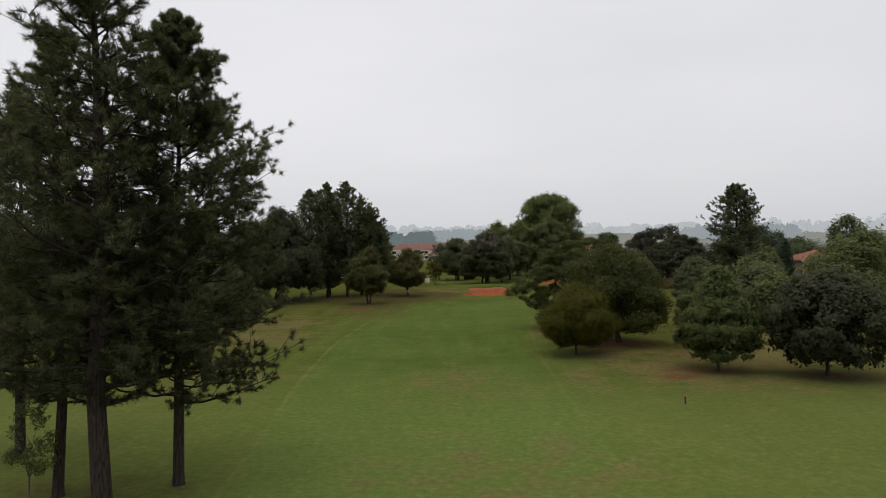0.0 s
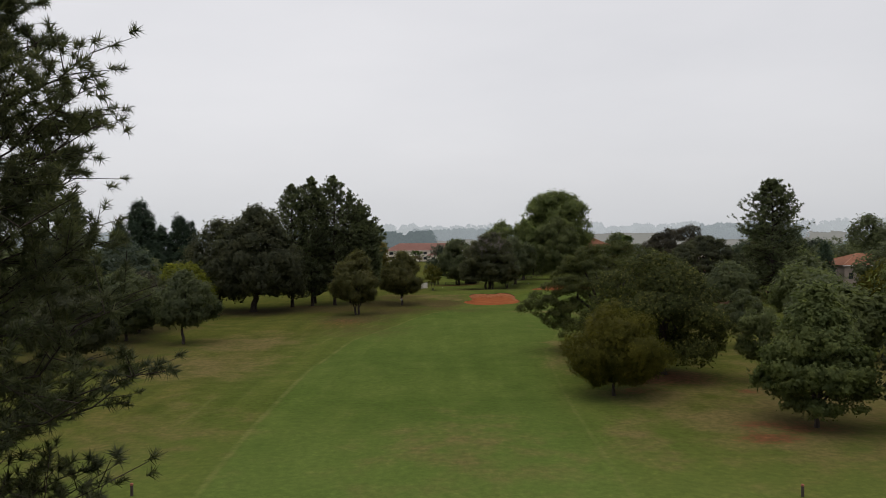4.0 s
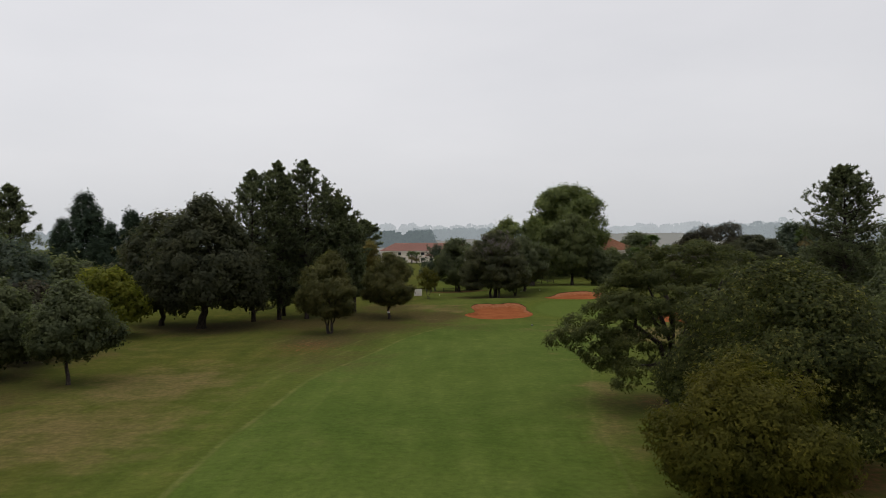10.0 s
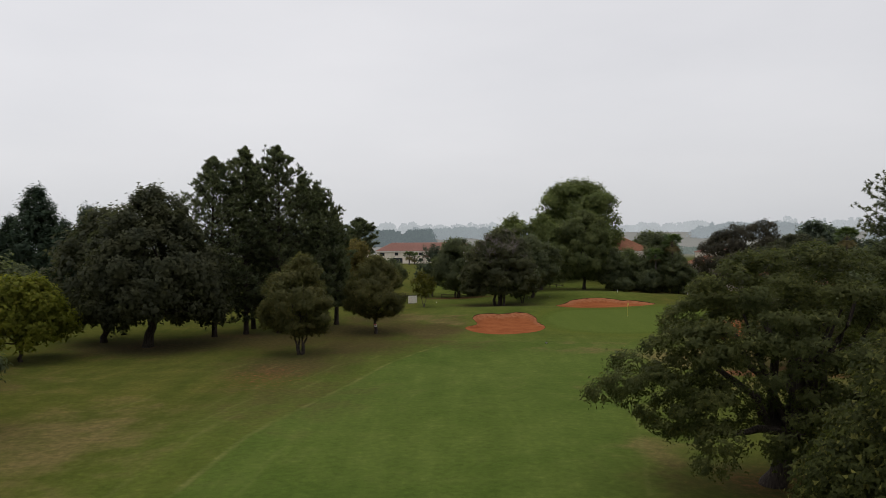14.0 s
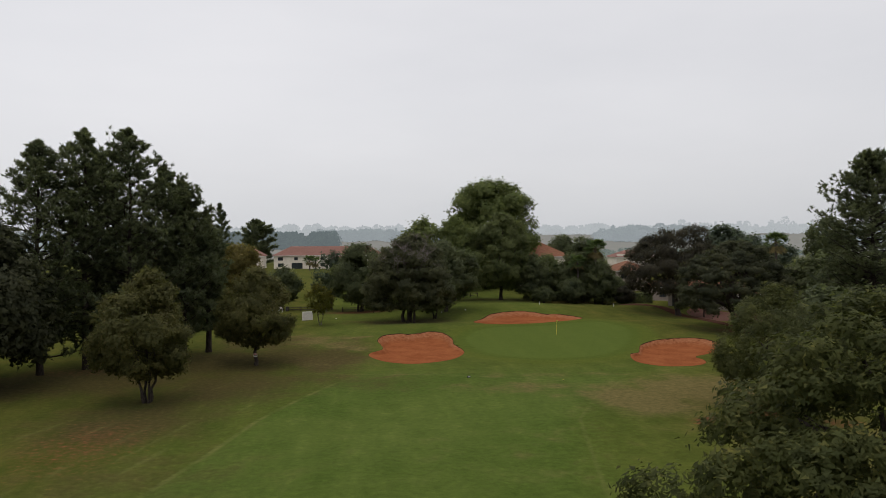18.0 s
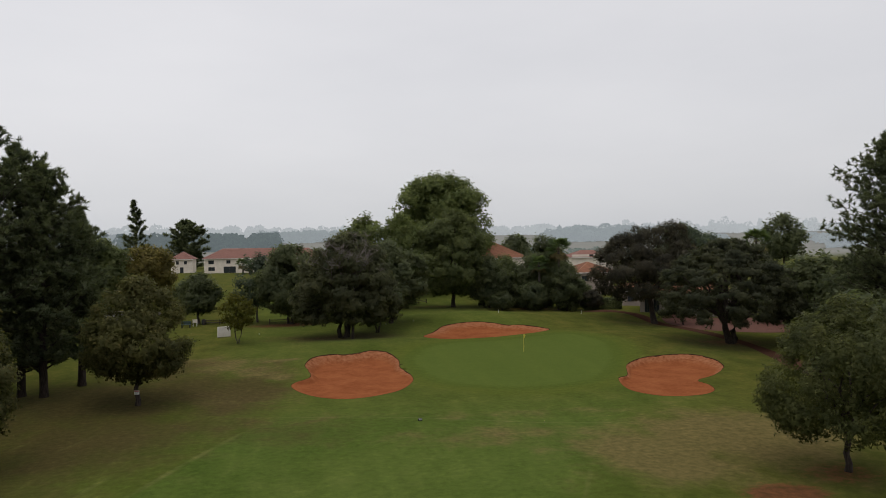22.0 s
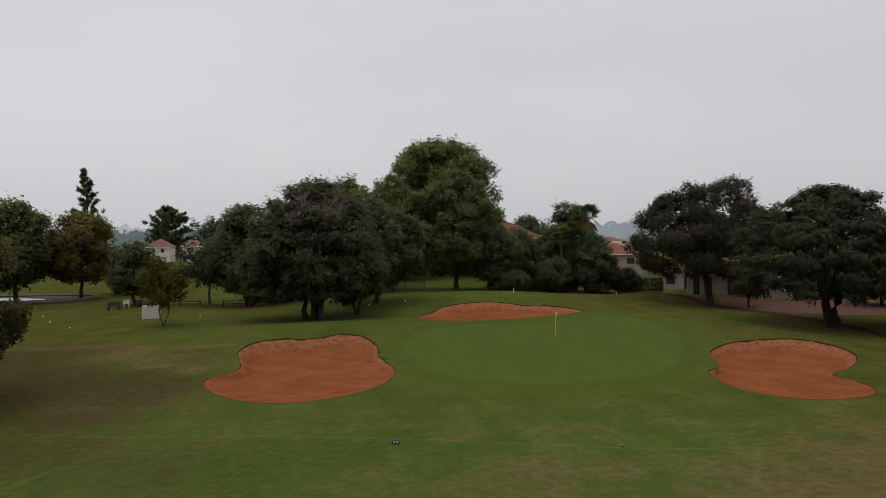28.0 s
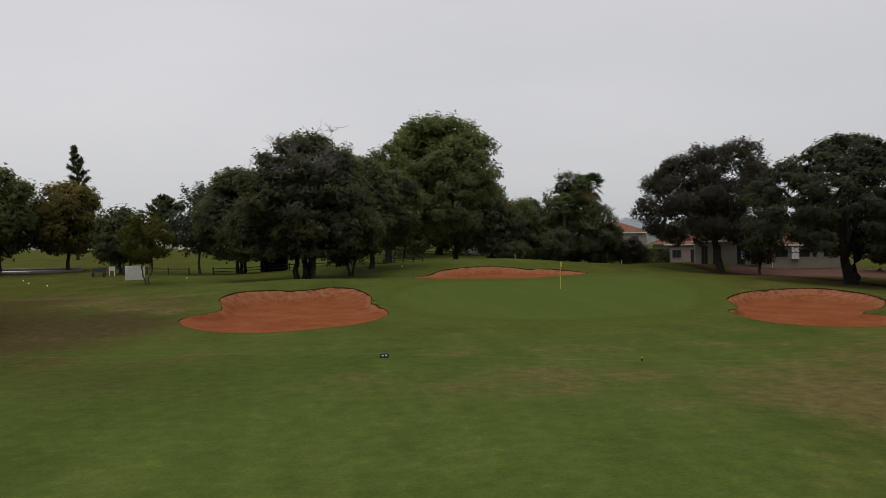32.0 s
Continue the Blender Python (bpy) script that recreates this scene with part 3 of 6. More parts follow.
# mown shapes: signed distances and patches carried on the ground
LEFT_EDGE = np.array(((-60, -9.0), (20, -9.4), (42, -10.6), (66, -12.3), (88, -12.6), (107, -11.0), (120, -8.2), (133, -4.8), (146, 0.2), (152, 3.0)))
RIGHT_EDGE = np.array(((-60, 8.6), (45, 9.4), (70, 9.8), (96, 11.2), (116, 15.6), (130, 18.6), (138, 22.5), (146, 28.0), (152, 31.0)))


def patch_sum(spots):
    v = np.zeros(len(VX))
    for x, y, rx, ry, k in spots:
        v = np.maximum(v, k * np.exp(-((VX - x) / rx) ** 2 - ((VY - y) / ry) ** 2))
    return v


left_d = VX - np.interp(VY, LEFT_EDGE[:, 0], LEFT_EDGE[:, 1])
right_d = np.interp(VY, RIGHT_EDGE[:, 0], RIGHT_EDGE[:, 1]) - VX
end_d = 151.0 - 0.06 * VX - VY
green_d, _, _ = outline_dist(np.clip(VX, -20, 70), np.clip(VY, 130, 215), GREEN)
# bare red soil, and at (-15, 128) tree shade painted as soil
soil_and_shade = patch_sum(((21.5, 65.6, 3.4, 1.3, 1.0), (23.2, 64.2, 2.4, 1.2, 1.1), (19, 82, 8, 6, 1.0), (16, 76, 4, 3, 0.8), (24.5, 64.7, 4, 3.2, 0.8), (20.5, 62.2, 3.0, 1.6, 1.1), (24.6, 75.8, 1.6, 1.0, 1.1), (20.1, 64.0, 1.2, 1.6, 0.8), (32.7, 62.3, 4, 3, 0.8), (18, 98, 6, 5, 0.7),
                       (29.0, 128.8, 2.6, 1.7, 1.6), (34, 131, 3.6, 2.6, 0.9), (37, 127, 3, 2, 0.9), (-31.5, 106.3, 4, 3, 0.55), (-39.6, 109, 6, 4, 0.6), (-34, 147, 8, 5, 0.7), (-15, 128, 7, 12, 0.72), (-26, 156, 8, 5, 0.7), (9.5, 191, 10, 4.5, 0.6), (4, 207.5, 9, 4, 1.15), (-24, 213, 11, 3.5, 0.55),
                       (-13, 33, 7, 4, 0.35), (57.6, 178.5, 7, 4, 0.85), (60, 199, 6, 3, 0.7), (30, 228, 14, 5, 0.7), (47, 221, 14, 4, 0.8), (-8, 158, 3, 2, 0.5), (-14.7, 141.5, 3.5, 2.4, 0.5), (20, 224, 8, 5, 0.6), (-37, 91, 4.5, 3, 0.5)))
worn_tracks = patch_sum(((0.4, 170.6, 3.8, 4.2, 0.92), (2.6, 174.4, 2.4, 0.9, 1.2), (2.6, 166.6, 1.5, 1.6, 1.15), (-2.6, 173.0, 3.0, 1.4, 1.0), (0.8, 168.4, 2.6, 0.8, 1.3)))
dry_grass = patch_sum(((21, 67, 8, 6, 1.0), (29, 73, 13, 11, 0.9), (17, 72, 5, 9, 0.8), (-2.5, 174, 5, 6, 0.9), (1.5, 168, 3.4, 6, 0.75), (-8, 178, 7, 1.6, 0.95), (-1, 160, 7, 6, 0.85), (-10, 168, 6, 9, 0.45), (-24, 106, 9, 14, 0.85), (-24, 90, 11, 12, 0.85), (-19, 64, 9, 16, 0.6), (18, 143, 10, 3.5, 0.75), (4, 150, 8, 3, 0.5), (26, 137, 6, 8, 1.2), (33, 139, 9, 8, 1.25), (24, 62, 12, 12, 0.7), (14, 104, 3, 5, 0.8), (12, 90, 2.5, 8, 0.7),
                       (38, 80, 16, 30, 0.8), (22, 148.5, 16, 2.4, 0.55), (4, 34, 13, 16, 0.6), (2, 60, 9, 13, 0.6), (4, 16, 16, 13, 0.5), (12.5, 62, 3, 9, 0.7), (40, 118, 20, 25, 0.6), (-40, 120, 14, 20, 0.5), (48, 146, 6, 7, 0.8), (-8, 200, 12, 5, 0.25), (15, 124, 12, 11, 0.32)))

# brown litter and worn ground; spots near trees also paint in tree shade
litter_and_shade = patch_sum(((-9, 147, 9, 11, 1.05), (-2, 150, 7, 6, 0.8), (-4, 164, 8, 11, 1.05), (-12, 160, 10, 10, 1.15), (-9, 173, 8, 8, 1.0), (3, 147, 10, 6, 0.68), (-1, 156, 6, 5, 0.9), (0.4, 163.5, 4.6, 9, 1.2), (1.4, 170.5, 3.6, 6, 1.1), (-26, 214, 13, 5, 1.2), (-34, 147, 13, 9, 1.2), (-22, 152, 13, 10, 1.15), (-14, 134, 9, 10, 1.0), (-8, 158, 4, 4, 0.75), (-39, 98, 11, 14, 1.0), (-46, 120, 12, 14, 1.1), (9.5, 191, 10, 4.5, 1.1), (57, 178, 8, 6, 0.9), (60, 199, 8, 4, 0.9), (20, 83, 7, 6, 1.0),
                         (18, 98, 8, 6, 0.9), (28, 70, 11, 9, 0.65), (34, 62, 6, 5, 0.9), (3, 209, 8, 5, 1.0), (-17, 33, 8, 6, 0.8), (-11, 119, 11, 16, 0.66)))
dry_grass = np.maximum(dry_grass, worn_tracks)
litter_and_shade = litter_and_shade * (1 - 0.55 * np.clip(worn_tracks, 0, 1))
tape = np.array(((-0.8, 152.8), (11.9, 148.9), (21.9, 145.9), (28.2, 144.3)))
tape_d = np.where((VX > -1) & (VX < 28.4), VY - np.interp(VX, tape[:, 0], tape[:, 1]), 9.0)

ground_me = mesh_of("ground", np.column_stack([VX, VY, VZ]), quads, plain("tmp_ground", (0.1, 0.13, 0.04)), True)
ground_me.materials.clear()
for key, val in (("left_d", left_d), ("right_d", right_d), ("end_d", end_d), ("green_d", green_d), ("soil", soil_and_shade), ("dry", dry_grass), ("tape_d", tape_d), ("litter", litter_and_shade)):
    at = ground_me.attributes.new(key, "FLOAT", "POINT")
    at.data.foreach_set("value", np.asarray(val, np.float32))

grass, gn, gl, gb = material("turf", 1.0, 0.0)


def carried(name):
    a = gn.new("ShaderNodeAttribute")
    a.attribute_name = name
    return a.outputs["Fac"]


a_left, a_right, a_end, a_green, a_soil_shade, a_dry, a_tape, a_litter_shade = (carried(k) for k in ("left_d", "right_d", "end_d", "green_d", "soil", "dry", "tape_d", "litter"))
n_big, n_mid, n_fine, n_blade = (noise_node(gn, gl, s, d, 0.6) for s, d in ((0.06, 4), (0.35, 6), (2.2, 6), (14.0, 4)))
# streaks along the direction of mowing
g_tc = gn.new("ShaderNodeTexCoord")
g_map = gn.new("ShaderNodeMapping")
g_map.inputs["Scale"].default_value, g_map.inputs["Rotation"].default_value = (1.0, 0.12, 1.0), (0, 0, radians(6))
gl.new(g_tc.outputs["Object"], g_map.inputs["Vector"])
g_str = gn.new("ShaderNodeTexNoise")
g_str.inputs["Scale"].default_value, g_str.inputs["Detail"].default_value = 0.55, 5
gl.new(g_map.outputs["Vector"], g_str.inputs["Vector"])
streak = g_str.outputs["Fac"]
rough_c = ramp(gn, gl, n_mid, [(0.34, (0.046, 0.055, 0.009)), (0.5, (0.065, 0.07, 0.0125)), (0.68, (0.096, 0.086, 0.019))])
rough_c = mix(gn, gl, 0.3, rough_c, ramp(gn, gl, streak, [(0.38, (0.043, 0.06, 0.009)), (0.62, (0.084, 0.086, 0.018))]))
fair_c = ramp(gn, gl, n_mid, [(0.34, (0.049, 0.079, 0.0135)), (0.52, (0.063, 0.096, 0.0175)), (0.7, (0.084, 0.113, 0.0255))])
fair_c = mix(gn, gl, 0.4, fair_c, ramp(gn, gl, n_big, [(0.4, (0.05, 0.081, 0.0138)), (0.6, (0.088, 0.117, 0.026))]))
fair_c = mix(gn, gl, 1.0, fair_c, ramp(gn, gl, streak, [(0.36, (0.93, 0.94, 0.92)), (0.52, (1.0, 1.0, 1.0)), (0.66, (1.13, 1.1, 1.15))]), "MULTIPLY")
jitter = maths(gn, gl, "MULTIPLY", maths(gn, gl, "SUBTRACT", n_fine, 0.5), 0.9)
edge = maths(gn, gl, "MINIMUM", a_left, a_right)
is_fair = maths(gn, gl, "MULTIPLY", span(gn, gl, maths(gn, gl, "ADD", a_left, jitter), -0.5, 0.6), span(gn, gl, maths(gn, gl, "ADD", a_right, maths(gn, gl, "MULTIPLY", jitter, 3.0)), -2.6, 2.6))
is_fair = maths(gn, gl, "MULTIPLY", is_fair, span(gn, gl, maths(gn, gl, "ADD", a_end, maths(gn, gl, "MULTIPLY", jitter, 5.0)), -8.0, 6.0))
g_pos = gn.new("ShaderNodeSeparateXYZ")
gl.new(g_tc.outputs["Object"], g_pos.inputs[0])
young = maths(gn, gl, "SUBTRACT", 1.0, span(gn, gl, maths(gn, gl, "ADD", g_pos.outputs["Y"], maths(gn, gl, "MULTIPLY", n_mid, 14.0)), 48, 80))
rough_c = mix(gn, gl, young, rough_c, mix(gn, gl, n_mid, (0.068, 0.094, 0.019), (0.112, 0.127, 0.035)))
fair_c = mix(gn, gl, young, fair_c, mix(gn, gl, n_mid, (0.072, 0.112, 0.022), (0.115, 0.15, 0.041)))
# the first cut beside the fairway is nearly as green as the fairway
strip_f = span(gn, gl, maths(gn, gl, "ADD", edge, maths(gn, gl, "MULTIPLY", maths(gn, gl, "SUBTRACT", n_mid, 0.5), 6.0)), -11.0, -2.0)
rough_c = mix(gn, gl, maths(gn, gl, "MULTIPLY", strip_f, 0.62), rough_c, mix(gn, gl, 1.0, fair_c, (1.03, 0.95, 0.9), "MULTIPLY"))
turf = mix(gn, gl, maths(gn, gl, "MULTIPLY", is_fair, 0.82), rough_c, fair_c)
# apron and green
is_apron = span(gn, gl, maths(gn, gl, "ADD", a_green, jitter), -4.2, -2.6)
turf = mix(gn, gl, is_apron, turf, mix(gn, gl, n_mid, (0.055, 0.075, 0.0115), (0.086, 0.101, 0.0175)))
ring = maths(gn, gl, "SUBTRACT", 1.0, span(gn, gl, maths(gn, gl, "ABSOLUTE", maths(gn, gl, "ADD", a_green, maths(gn, gl, "ADD", 3.1, maths(gn, gl, "MULTIPLY", jitter, 0.5)))), 0.1, 0.45))
turf = mix(gn, gl, maths(gn, gl, "MULTIPLY", ring, span(gn, gl, n_mid, 0.42, 1.1)), turf, (0.125, 0.13, 0.04))
is_collar = span(gn, gl, maths(gn, gl, "ADD", a_green, jitter), -1.8, -0.7)
turf = mix(gn, gl, maths(gn, gl, "MULTIPLY", is_collar, 0.7), turf, (0.057, 0.083, 0.0135))
is_green = span(gn, gl, maths(gn, gl, "ADD", a_green, maths(gn, gl, "MULTIPLY", jitter, 0.8)), -0.45, 0.55)
turf = mix(gn, gl, is_green, turf, mix(gn, gl, maths(gn, gl, "ADD", maths(gn, gl, "MULTIPLY", streak, 0.6), maths(gn, gl, "MULTIPLY", n_mid, 0.4)), (0.055, 0.083, 0.0148), (0.086, 0.112, 0.0218)))
# dry, bare and littered patches with ragged edges; some is painted tree shade
dry_f = span(gn, gl, maths(gn, gl, "ADD", a_dry, maths(gn, gl, "MULTIPLY", maths(gn, gl, "SUBTRACT", n_mid, 0.5), 1.6)), 0.3, 1.0)
dry_f = maths(gn, gl, "MULTIPLY", dry_f, maths(gn, gl, "SUBTRACT", 1.0, is_green))
turf = mix(gn, gl, maths(gn, gl, "MULTIPLY", dry_f, 0.8), turf, mix(gn, gl, n_fine, (0.084, 0.067, 0.024), (0.155, 0.115, 0.053)))
# dark brown for ground litter and for tree shade put into the turf
litter_shade_f = span(gn, gl, maths(gn, gl, "ADD", a_litter_shade, maths(gn, gl, "MULTIPLY", maths(gn, gl, "SUBTRACT", n_mid, 0.5), 1.1)), 0.3, 1.05)
turf = mix(gn, gl, maths(gn, gl, "MULTIPLY", litter_shade_f, 0.82), turf, mix(gn, gl, n_fine, (0.036, 0.0275, 0.0108), (0.074, 0.0535, 0.0215)))
soil_shade_f = span(gn, gl, maths(gn, gl, "ADD", a_soil_shade, maths(gn, gl, "MULTIPLY", maths(gn, gl, "SUBTRACT", n_fine, 0.5), 1.2)), 0.5, 1.05)
turf = mix(gn, gl, maths(gn, gl, "MULTIPLY", soil_shade_f, 0.85), turf, mix(gn, gl, n_fine, (0.066, 0.027, 0.015), (0.165, 0.06, 0.031)))
# pale lines where the mower turns
line_l = maths(gn, gl, "SUBTRACT", 1.0, span(gn, gl, maths(gn, gl, "ABSOLUTE", maths(gn, gl, "ADD", a_left, maths(gn, gl, "MULTIPLY", jitter, 0.35))), 0.06, 0.32))
line_r = maths(gn, gl, "SUBTRACT", 1.0, span(gn, gl, maths(gn, gl, "ABSOLUTE", maths(gn, gl, "ADD", a_right, maths(gn, gl, "MULTIPLY", jitter, 0.35))), 0.05, 0.24))
line_f = maths(gn, gl, "MULTIPLY", maths(gn, gl, "MAXIMUM", line_l, maths(gn, gl, "MULTIPLY", line_r, 0.55)), span(gn, gl, a_end, 0.0, 6.0))
line_f = maths(gn, gl, "MULTIPLY", line_f, span(gn, gl, n_mid, 0.3, 0.62))
# fainter, broken lines left by earlier rounds of the mower in the rough
wander = maths(gn, gl, "ADD", a_left, maths(gn, gl, "MULTIPLY", maths(gn, gl, "SUBTRACT", n_big, 0.5), 2.4))
for off, wide in ((3.3, 0.22), (5.2, 0.16), (7.4, 0.26), (10.6, 0.2), (14.2, 0.24), (-3.0, 0.16), (-7.2, 0.2)):
    old = maths(gn, gl, "SUBTRACT", 1.0, span(gn, gl, maths(gn, gl, "ABSOLUTE", maths(gn, gl, "ADD", wander, maths(gn, gl, "ADD", off, maths(gn, gl, "MULTIPLY", jitter, 0.5)))), 0.04, wide * 1.6))
    old = maths(gn, gl, "MULTIPLY", old, maths(gn, gl, "MULTIPLY", span(gn, gl, streak, 0.47, 0.66), 0.5 if off > 0 else 0.22))
    line_f = maths(gn, gl, "MAXIMUM", line_f, maths(gn, gl, "MULTIPLY", old, span(gn, gl, a_end, 0.0, 6.0)))
turf = mix(gn, gl, maths(gn, gl, "MULTIPLY", line_f, 0.5), turf, (0.135, 0.135, 0.045))
tape_f = maths(gn, gl, "SUBTRACT", 1.0, span(gn, gl, maths(gn, gl, "ABSOLUTE", maths(gn, gl, "ADD", a_tape, maths(gn, gl, "MULTIPLY", jitter, 0.12))), 0.03, 0.1))
turf = mix(gn, gl, maths(gn, gl, "MULTIPLY", tape_f, 0.22), turf, (0.2, 0.17, 0.09))
grain = ramp(gn, gl, n_blade, [(0.36, (0.87, 0.88, 0.87)), (0.64, (1.12, 1.11, 1.09))])
turf = mix(gn, gl, 1.0, turf, grain, "MULTIPLY")
fleck = ramp(gn, gl, n_fine, [(0.36, (0.86, 0.87, 0.86)), (0.62, (1.1, 1.09, 1.06)), (0.74, (1.38, 1.34, 1.25))])
turf = mix(gn, gl, maths(gn, gl, "SUBTRACT", 1.0, maths(gn, gl, "MULTIPLY", is_green, 0.6)), turf, fleck, "MULTIPLY")
# far fields: a pale grey that paints distance haze into the ground colour
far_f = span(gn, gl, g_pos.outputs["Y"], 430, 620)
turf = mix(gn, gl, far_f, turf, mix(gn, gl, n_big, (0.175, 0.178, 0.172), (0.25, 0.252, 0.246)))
turf = mix(gn, gl, 1.0, turf, (0.83, 0.82, 0.78), "MULTIPLY")
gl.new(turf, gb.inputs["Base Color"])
bump(gn, gl, gb, maths(gn, gl, "ADD", n_blade, n_fine), 0.25, 0.05)
# pale fuzz of blade tips at a low angle
gb.inputs["Sheen Weight"].default_value, gb.inputs["Sheen Roughness"].default_value = 0.045, 0.4
gb.inputs["Sheen Tint"].default_value = (0.9, 0.9, 0.62, 1)
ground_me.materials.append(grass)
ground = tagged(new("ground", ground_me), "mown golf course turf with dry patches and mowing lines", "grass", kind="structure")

# ---- bunkers ----
sand, sn, sl, sb = material("red_sand", 1.0, 0.0)
s_a, s_b, s_c, s_d = noise_node(sn, sl, 0.4, 5), noise_node(sn, sl, 2.4, 8, 0.7), noise_node(sn, sl, 22.0, 4), noise_node(sn, sl, 6.0, 6, 0.7)
s_wall = sn.new("ShaderNodeAttribute")
s_wall.attribute_name = "steep"
s_col = ramp(sn, sl, s_a, [(0.36, (0.158, 0.048, 0.0185)), (0.64, (0.225, 0.079, 0.031))])
s_col = mix(sn, sl, 0.4, s_col, ramp(sn, sl, s_b, [(0.36, (0.15, 0.047, 0.018)), (0.68, (0.235, 0.088, 0.037))]))
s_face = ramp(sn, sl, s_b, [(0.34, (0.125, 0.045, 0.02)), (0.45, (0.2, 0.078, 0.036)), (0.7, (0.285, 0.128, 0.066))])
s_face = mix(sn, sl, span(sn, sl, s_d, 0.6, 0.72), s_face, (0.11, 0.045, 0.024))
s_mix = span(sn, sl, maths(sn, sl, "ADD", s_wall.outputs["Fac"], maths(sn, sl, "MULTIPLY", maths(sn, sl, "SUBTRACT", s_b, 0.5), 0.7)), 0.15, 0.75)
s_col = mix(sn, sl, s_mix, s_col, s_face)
sl.new(mix(sn, sl, 0.7, s_col, ramp(sn, sl, s_c, [(0.3, (0.84, 0.82, 0.8)), (0.7, (1.1, 1.08, 1.08))]), "MULTIPLY"), sb.inputs["Base Color"])
bump(sn, sl, sb, maths(sn, sl, "ADD", s_d, s_c), 0.45, 0.04)
lip_mat = plain("bunker_lip_soil", (0.055, 0.03, 0.018), (0.018, 0.011, 0.007), 5.0, 1.0, 0.03)

lip_mat.node_tree.nodes["Principled BSDF"].inputs["Specular IOR Level"].default_value = 0.0


def bunker(name, poly, depth, label, centre, toe=0.82):
    """A bowl of sand below a lip of cut turf: shallow in front, a steeper face behind."""
    ob = thing(name, centre[0], centre[1], 0, label, "bunker", "greenside bunkers", "structure")
    c = np.array(centre)
    rim = ground_z(poly[:, 0], poly[:, 1])
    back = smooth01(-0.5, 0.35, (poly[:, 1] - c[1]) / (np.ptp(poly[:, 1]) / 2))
    rng = np.random.default_rng(5)
    n = len(poly)
    cut = (0.012 + 0.055 * back) * (1 + 0.5 * np.sin(np.arange(n) * 0.9) * np.sin(np.arange(n) * 0.37) + 0.3 * rng.uniform(-1, 1, n))
    floor = rim.min() - depth
    rings, steep = [], []
    for k, s in enumerate((1.02, 0.997, *(0.997 - (0.997 - toe) * q for q in (0.1, 0.22, 0.36, 0.52, 0.7, 0.86, 1.0)), toe * 0.8, toe * 0.6, toe * 0.38, 0.18)):
        xy = c + (poly - c) * s
        w = np.clip((s - toe) / (0.997 - toe), 0, 1)
        e = w * w * (3 - 2 * w) * 0.5 + w * 0.5
        z = floor + (rim - cut - floor) * e - 0.12 * max(0.0, toe - s)
        z = z + 0.05 * w * (1 - w) * 4 * np.sin(xy[:, 0] * 4.7 + xy[:, 1] * 3.9)
        z = z + 0.02 * np.sin(xy[:, 0] * 3.1 + k) * np.sin(xy[:, 1] * 2.3)
        if k == 0:
            z = np.minimum(ground_z(xy[:, 0], xy[:, 1]), rim) - 0.3
        rings.append(np.column_stack([xy - c, z]))
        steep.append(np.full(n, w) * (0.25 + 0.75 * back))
    i = np.arange(n)
    j = (i + 1) % n
    m = len(rings)
    quad = np.concatenate([np.stack([k * n + i, k * n + j, (k + 1) * n + j, (k + 1) * n + i], 1) for k in range(m - 1)])
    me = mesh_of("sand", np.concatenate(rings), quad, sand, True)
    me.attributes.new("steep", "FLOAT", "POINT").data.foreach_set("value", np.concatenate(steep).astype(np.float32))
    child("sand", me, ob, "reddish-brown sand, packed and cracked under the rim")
    tri = mesh_of("sand_floor", np.concatenate([rings[-1], [[0, 0, rings[-1][:, 2].mean() - 0.01]]]), np.stack([i, j, np.full(n, n)], 1), sand, True)
    child("sand_floor", tri, ob, "raked reddish-brown sand")
    # turf lip: a ragged dark edge of cut soil below the grass
    fringe = poly - c + (poly - c) * (-0.007 * np.abs(rng.normal(size=n)) * back)[:, None]
    up = np.column_stack([fringe, rim + 0.006])
    outw = np.column_stack([(poly - c) * 1.004, rim + 0.003])
    low = np.column_stack([(poly - c) * 0.994, rim - cut - 0.07])
    lv = np.concatenate([outw, up, low])
    lf = np.concatenate([np.stack([i, j, n + j, n + i], 1), np.stack([n + i, n + j, 2 * n + j, 2 * n + i], 1)])
    child("lip", mesh_of("lip", lv, lf, lip_mat), ob, "dark cut soil edge under the turf")


bunker("bunker", BUNKER_LEFT, 0.2, "lobed bunker of reddish sand cut into the green's front edge", (10.4, 168.0))
bunker("bunker", BUNKER_BACK, 0.04, "long bunker of reddish sand in the bank behind the green", (29.2, 190.8), 0.66)
bunker("bunker", BUNKER_RIGHT, 0.22, "kidney-shaped bunker of reddish sand beside the green", (38.2, 160.8))

# ---- flag and cup ----
yellow = plain("faded_yellow_paint", (0.62, 0.5, 0.08), (0.4, 0.32, 0.06), 4, 0.5)
white = plain("white_paint", (0.75, 0.74, 0.7), (0.55, 0.54, 0.5), 3, 0.6)
black = plain("black_plastic", (0.02, 0.02, 0.02), (0.01, 0.01, 0.01), 5, 0.45)
wood_dark = plain("creosoted_timber", (0.06, 0.045, 0.035), (0.025, 0.02, 0.016), 6, 0.9, 0.01)
fx, fy = 29.3, 174.1
fz = float(ground_z(fx, fy))
flag = thing("flagstick", fx, fy, fz, "thin yellow flagstick with a small drooping flag standing in the green", "flagstick")
child("pole", mesh_of("pole", *tube([(0, 0, -0.1), (0, 0, 1.0), (0, 0, 2.02)], (0.022, 0.02, 0.016), 8), yellow, True), flag)
bm = bmesh.new()
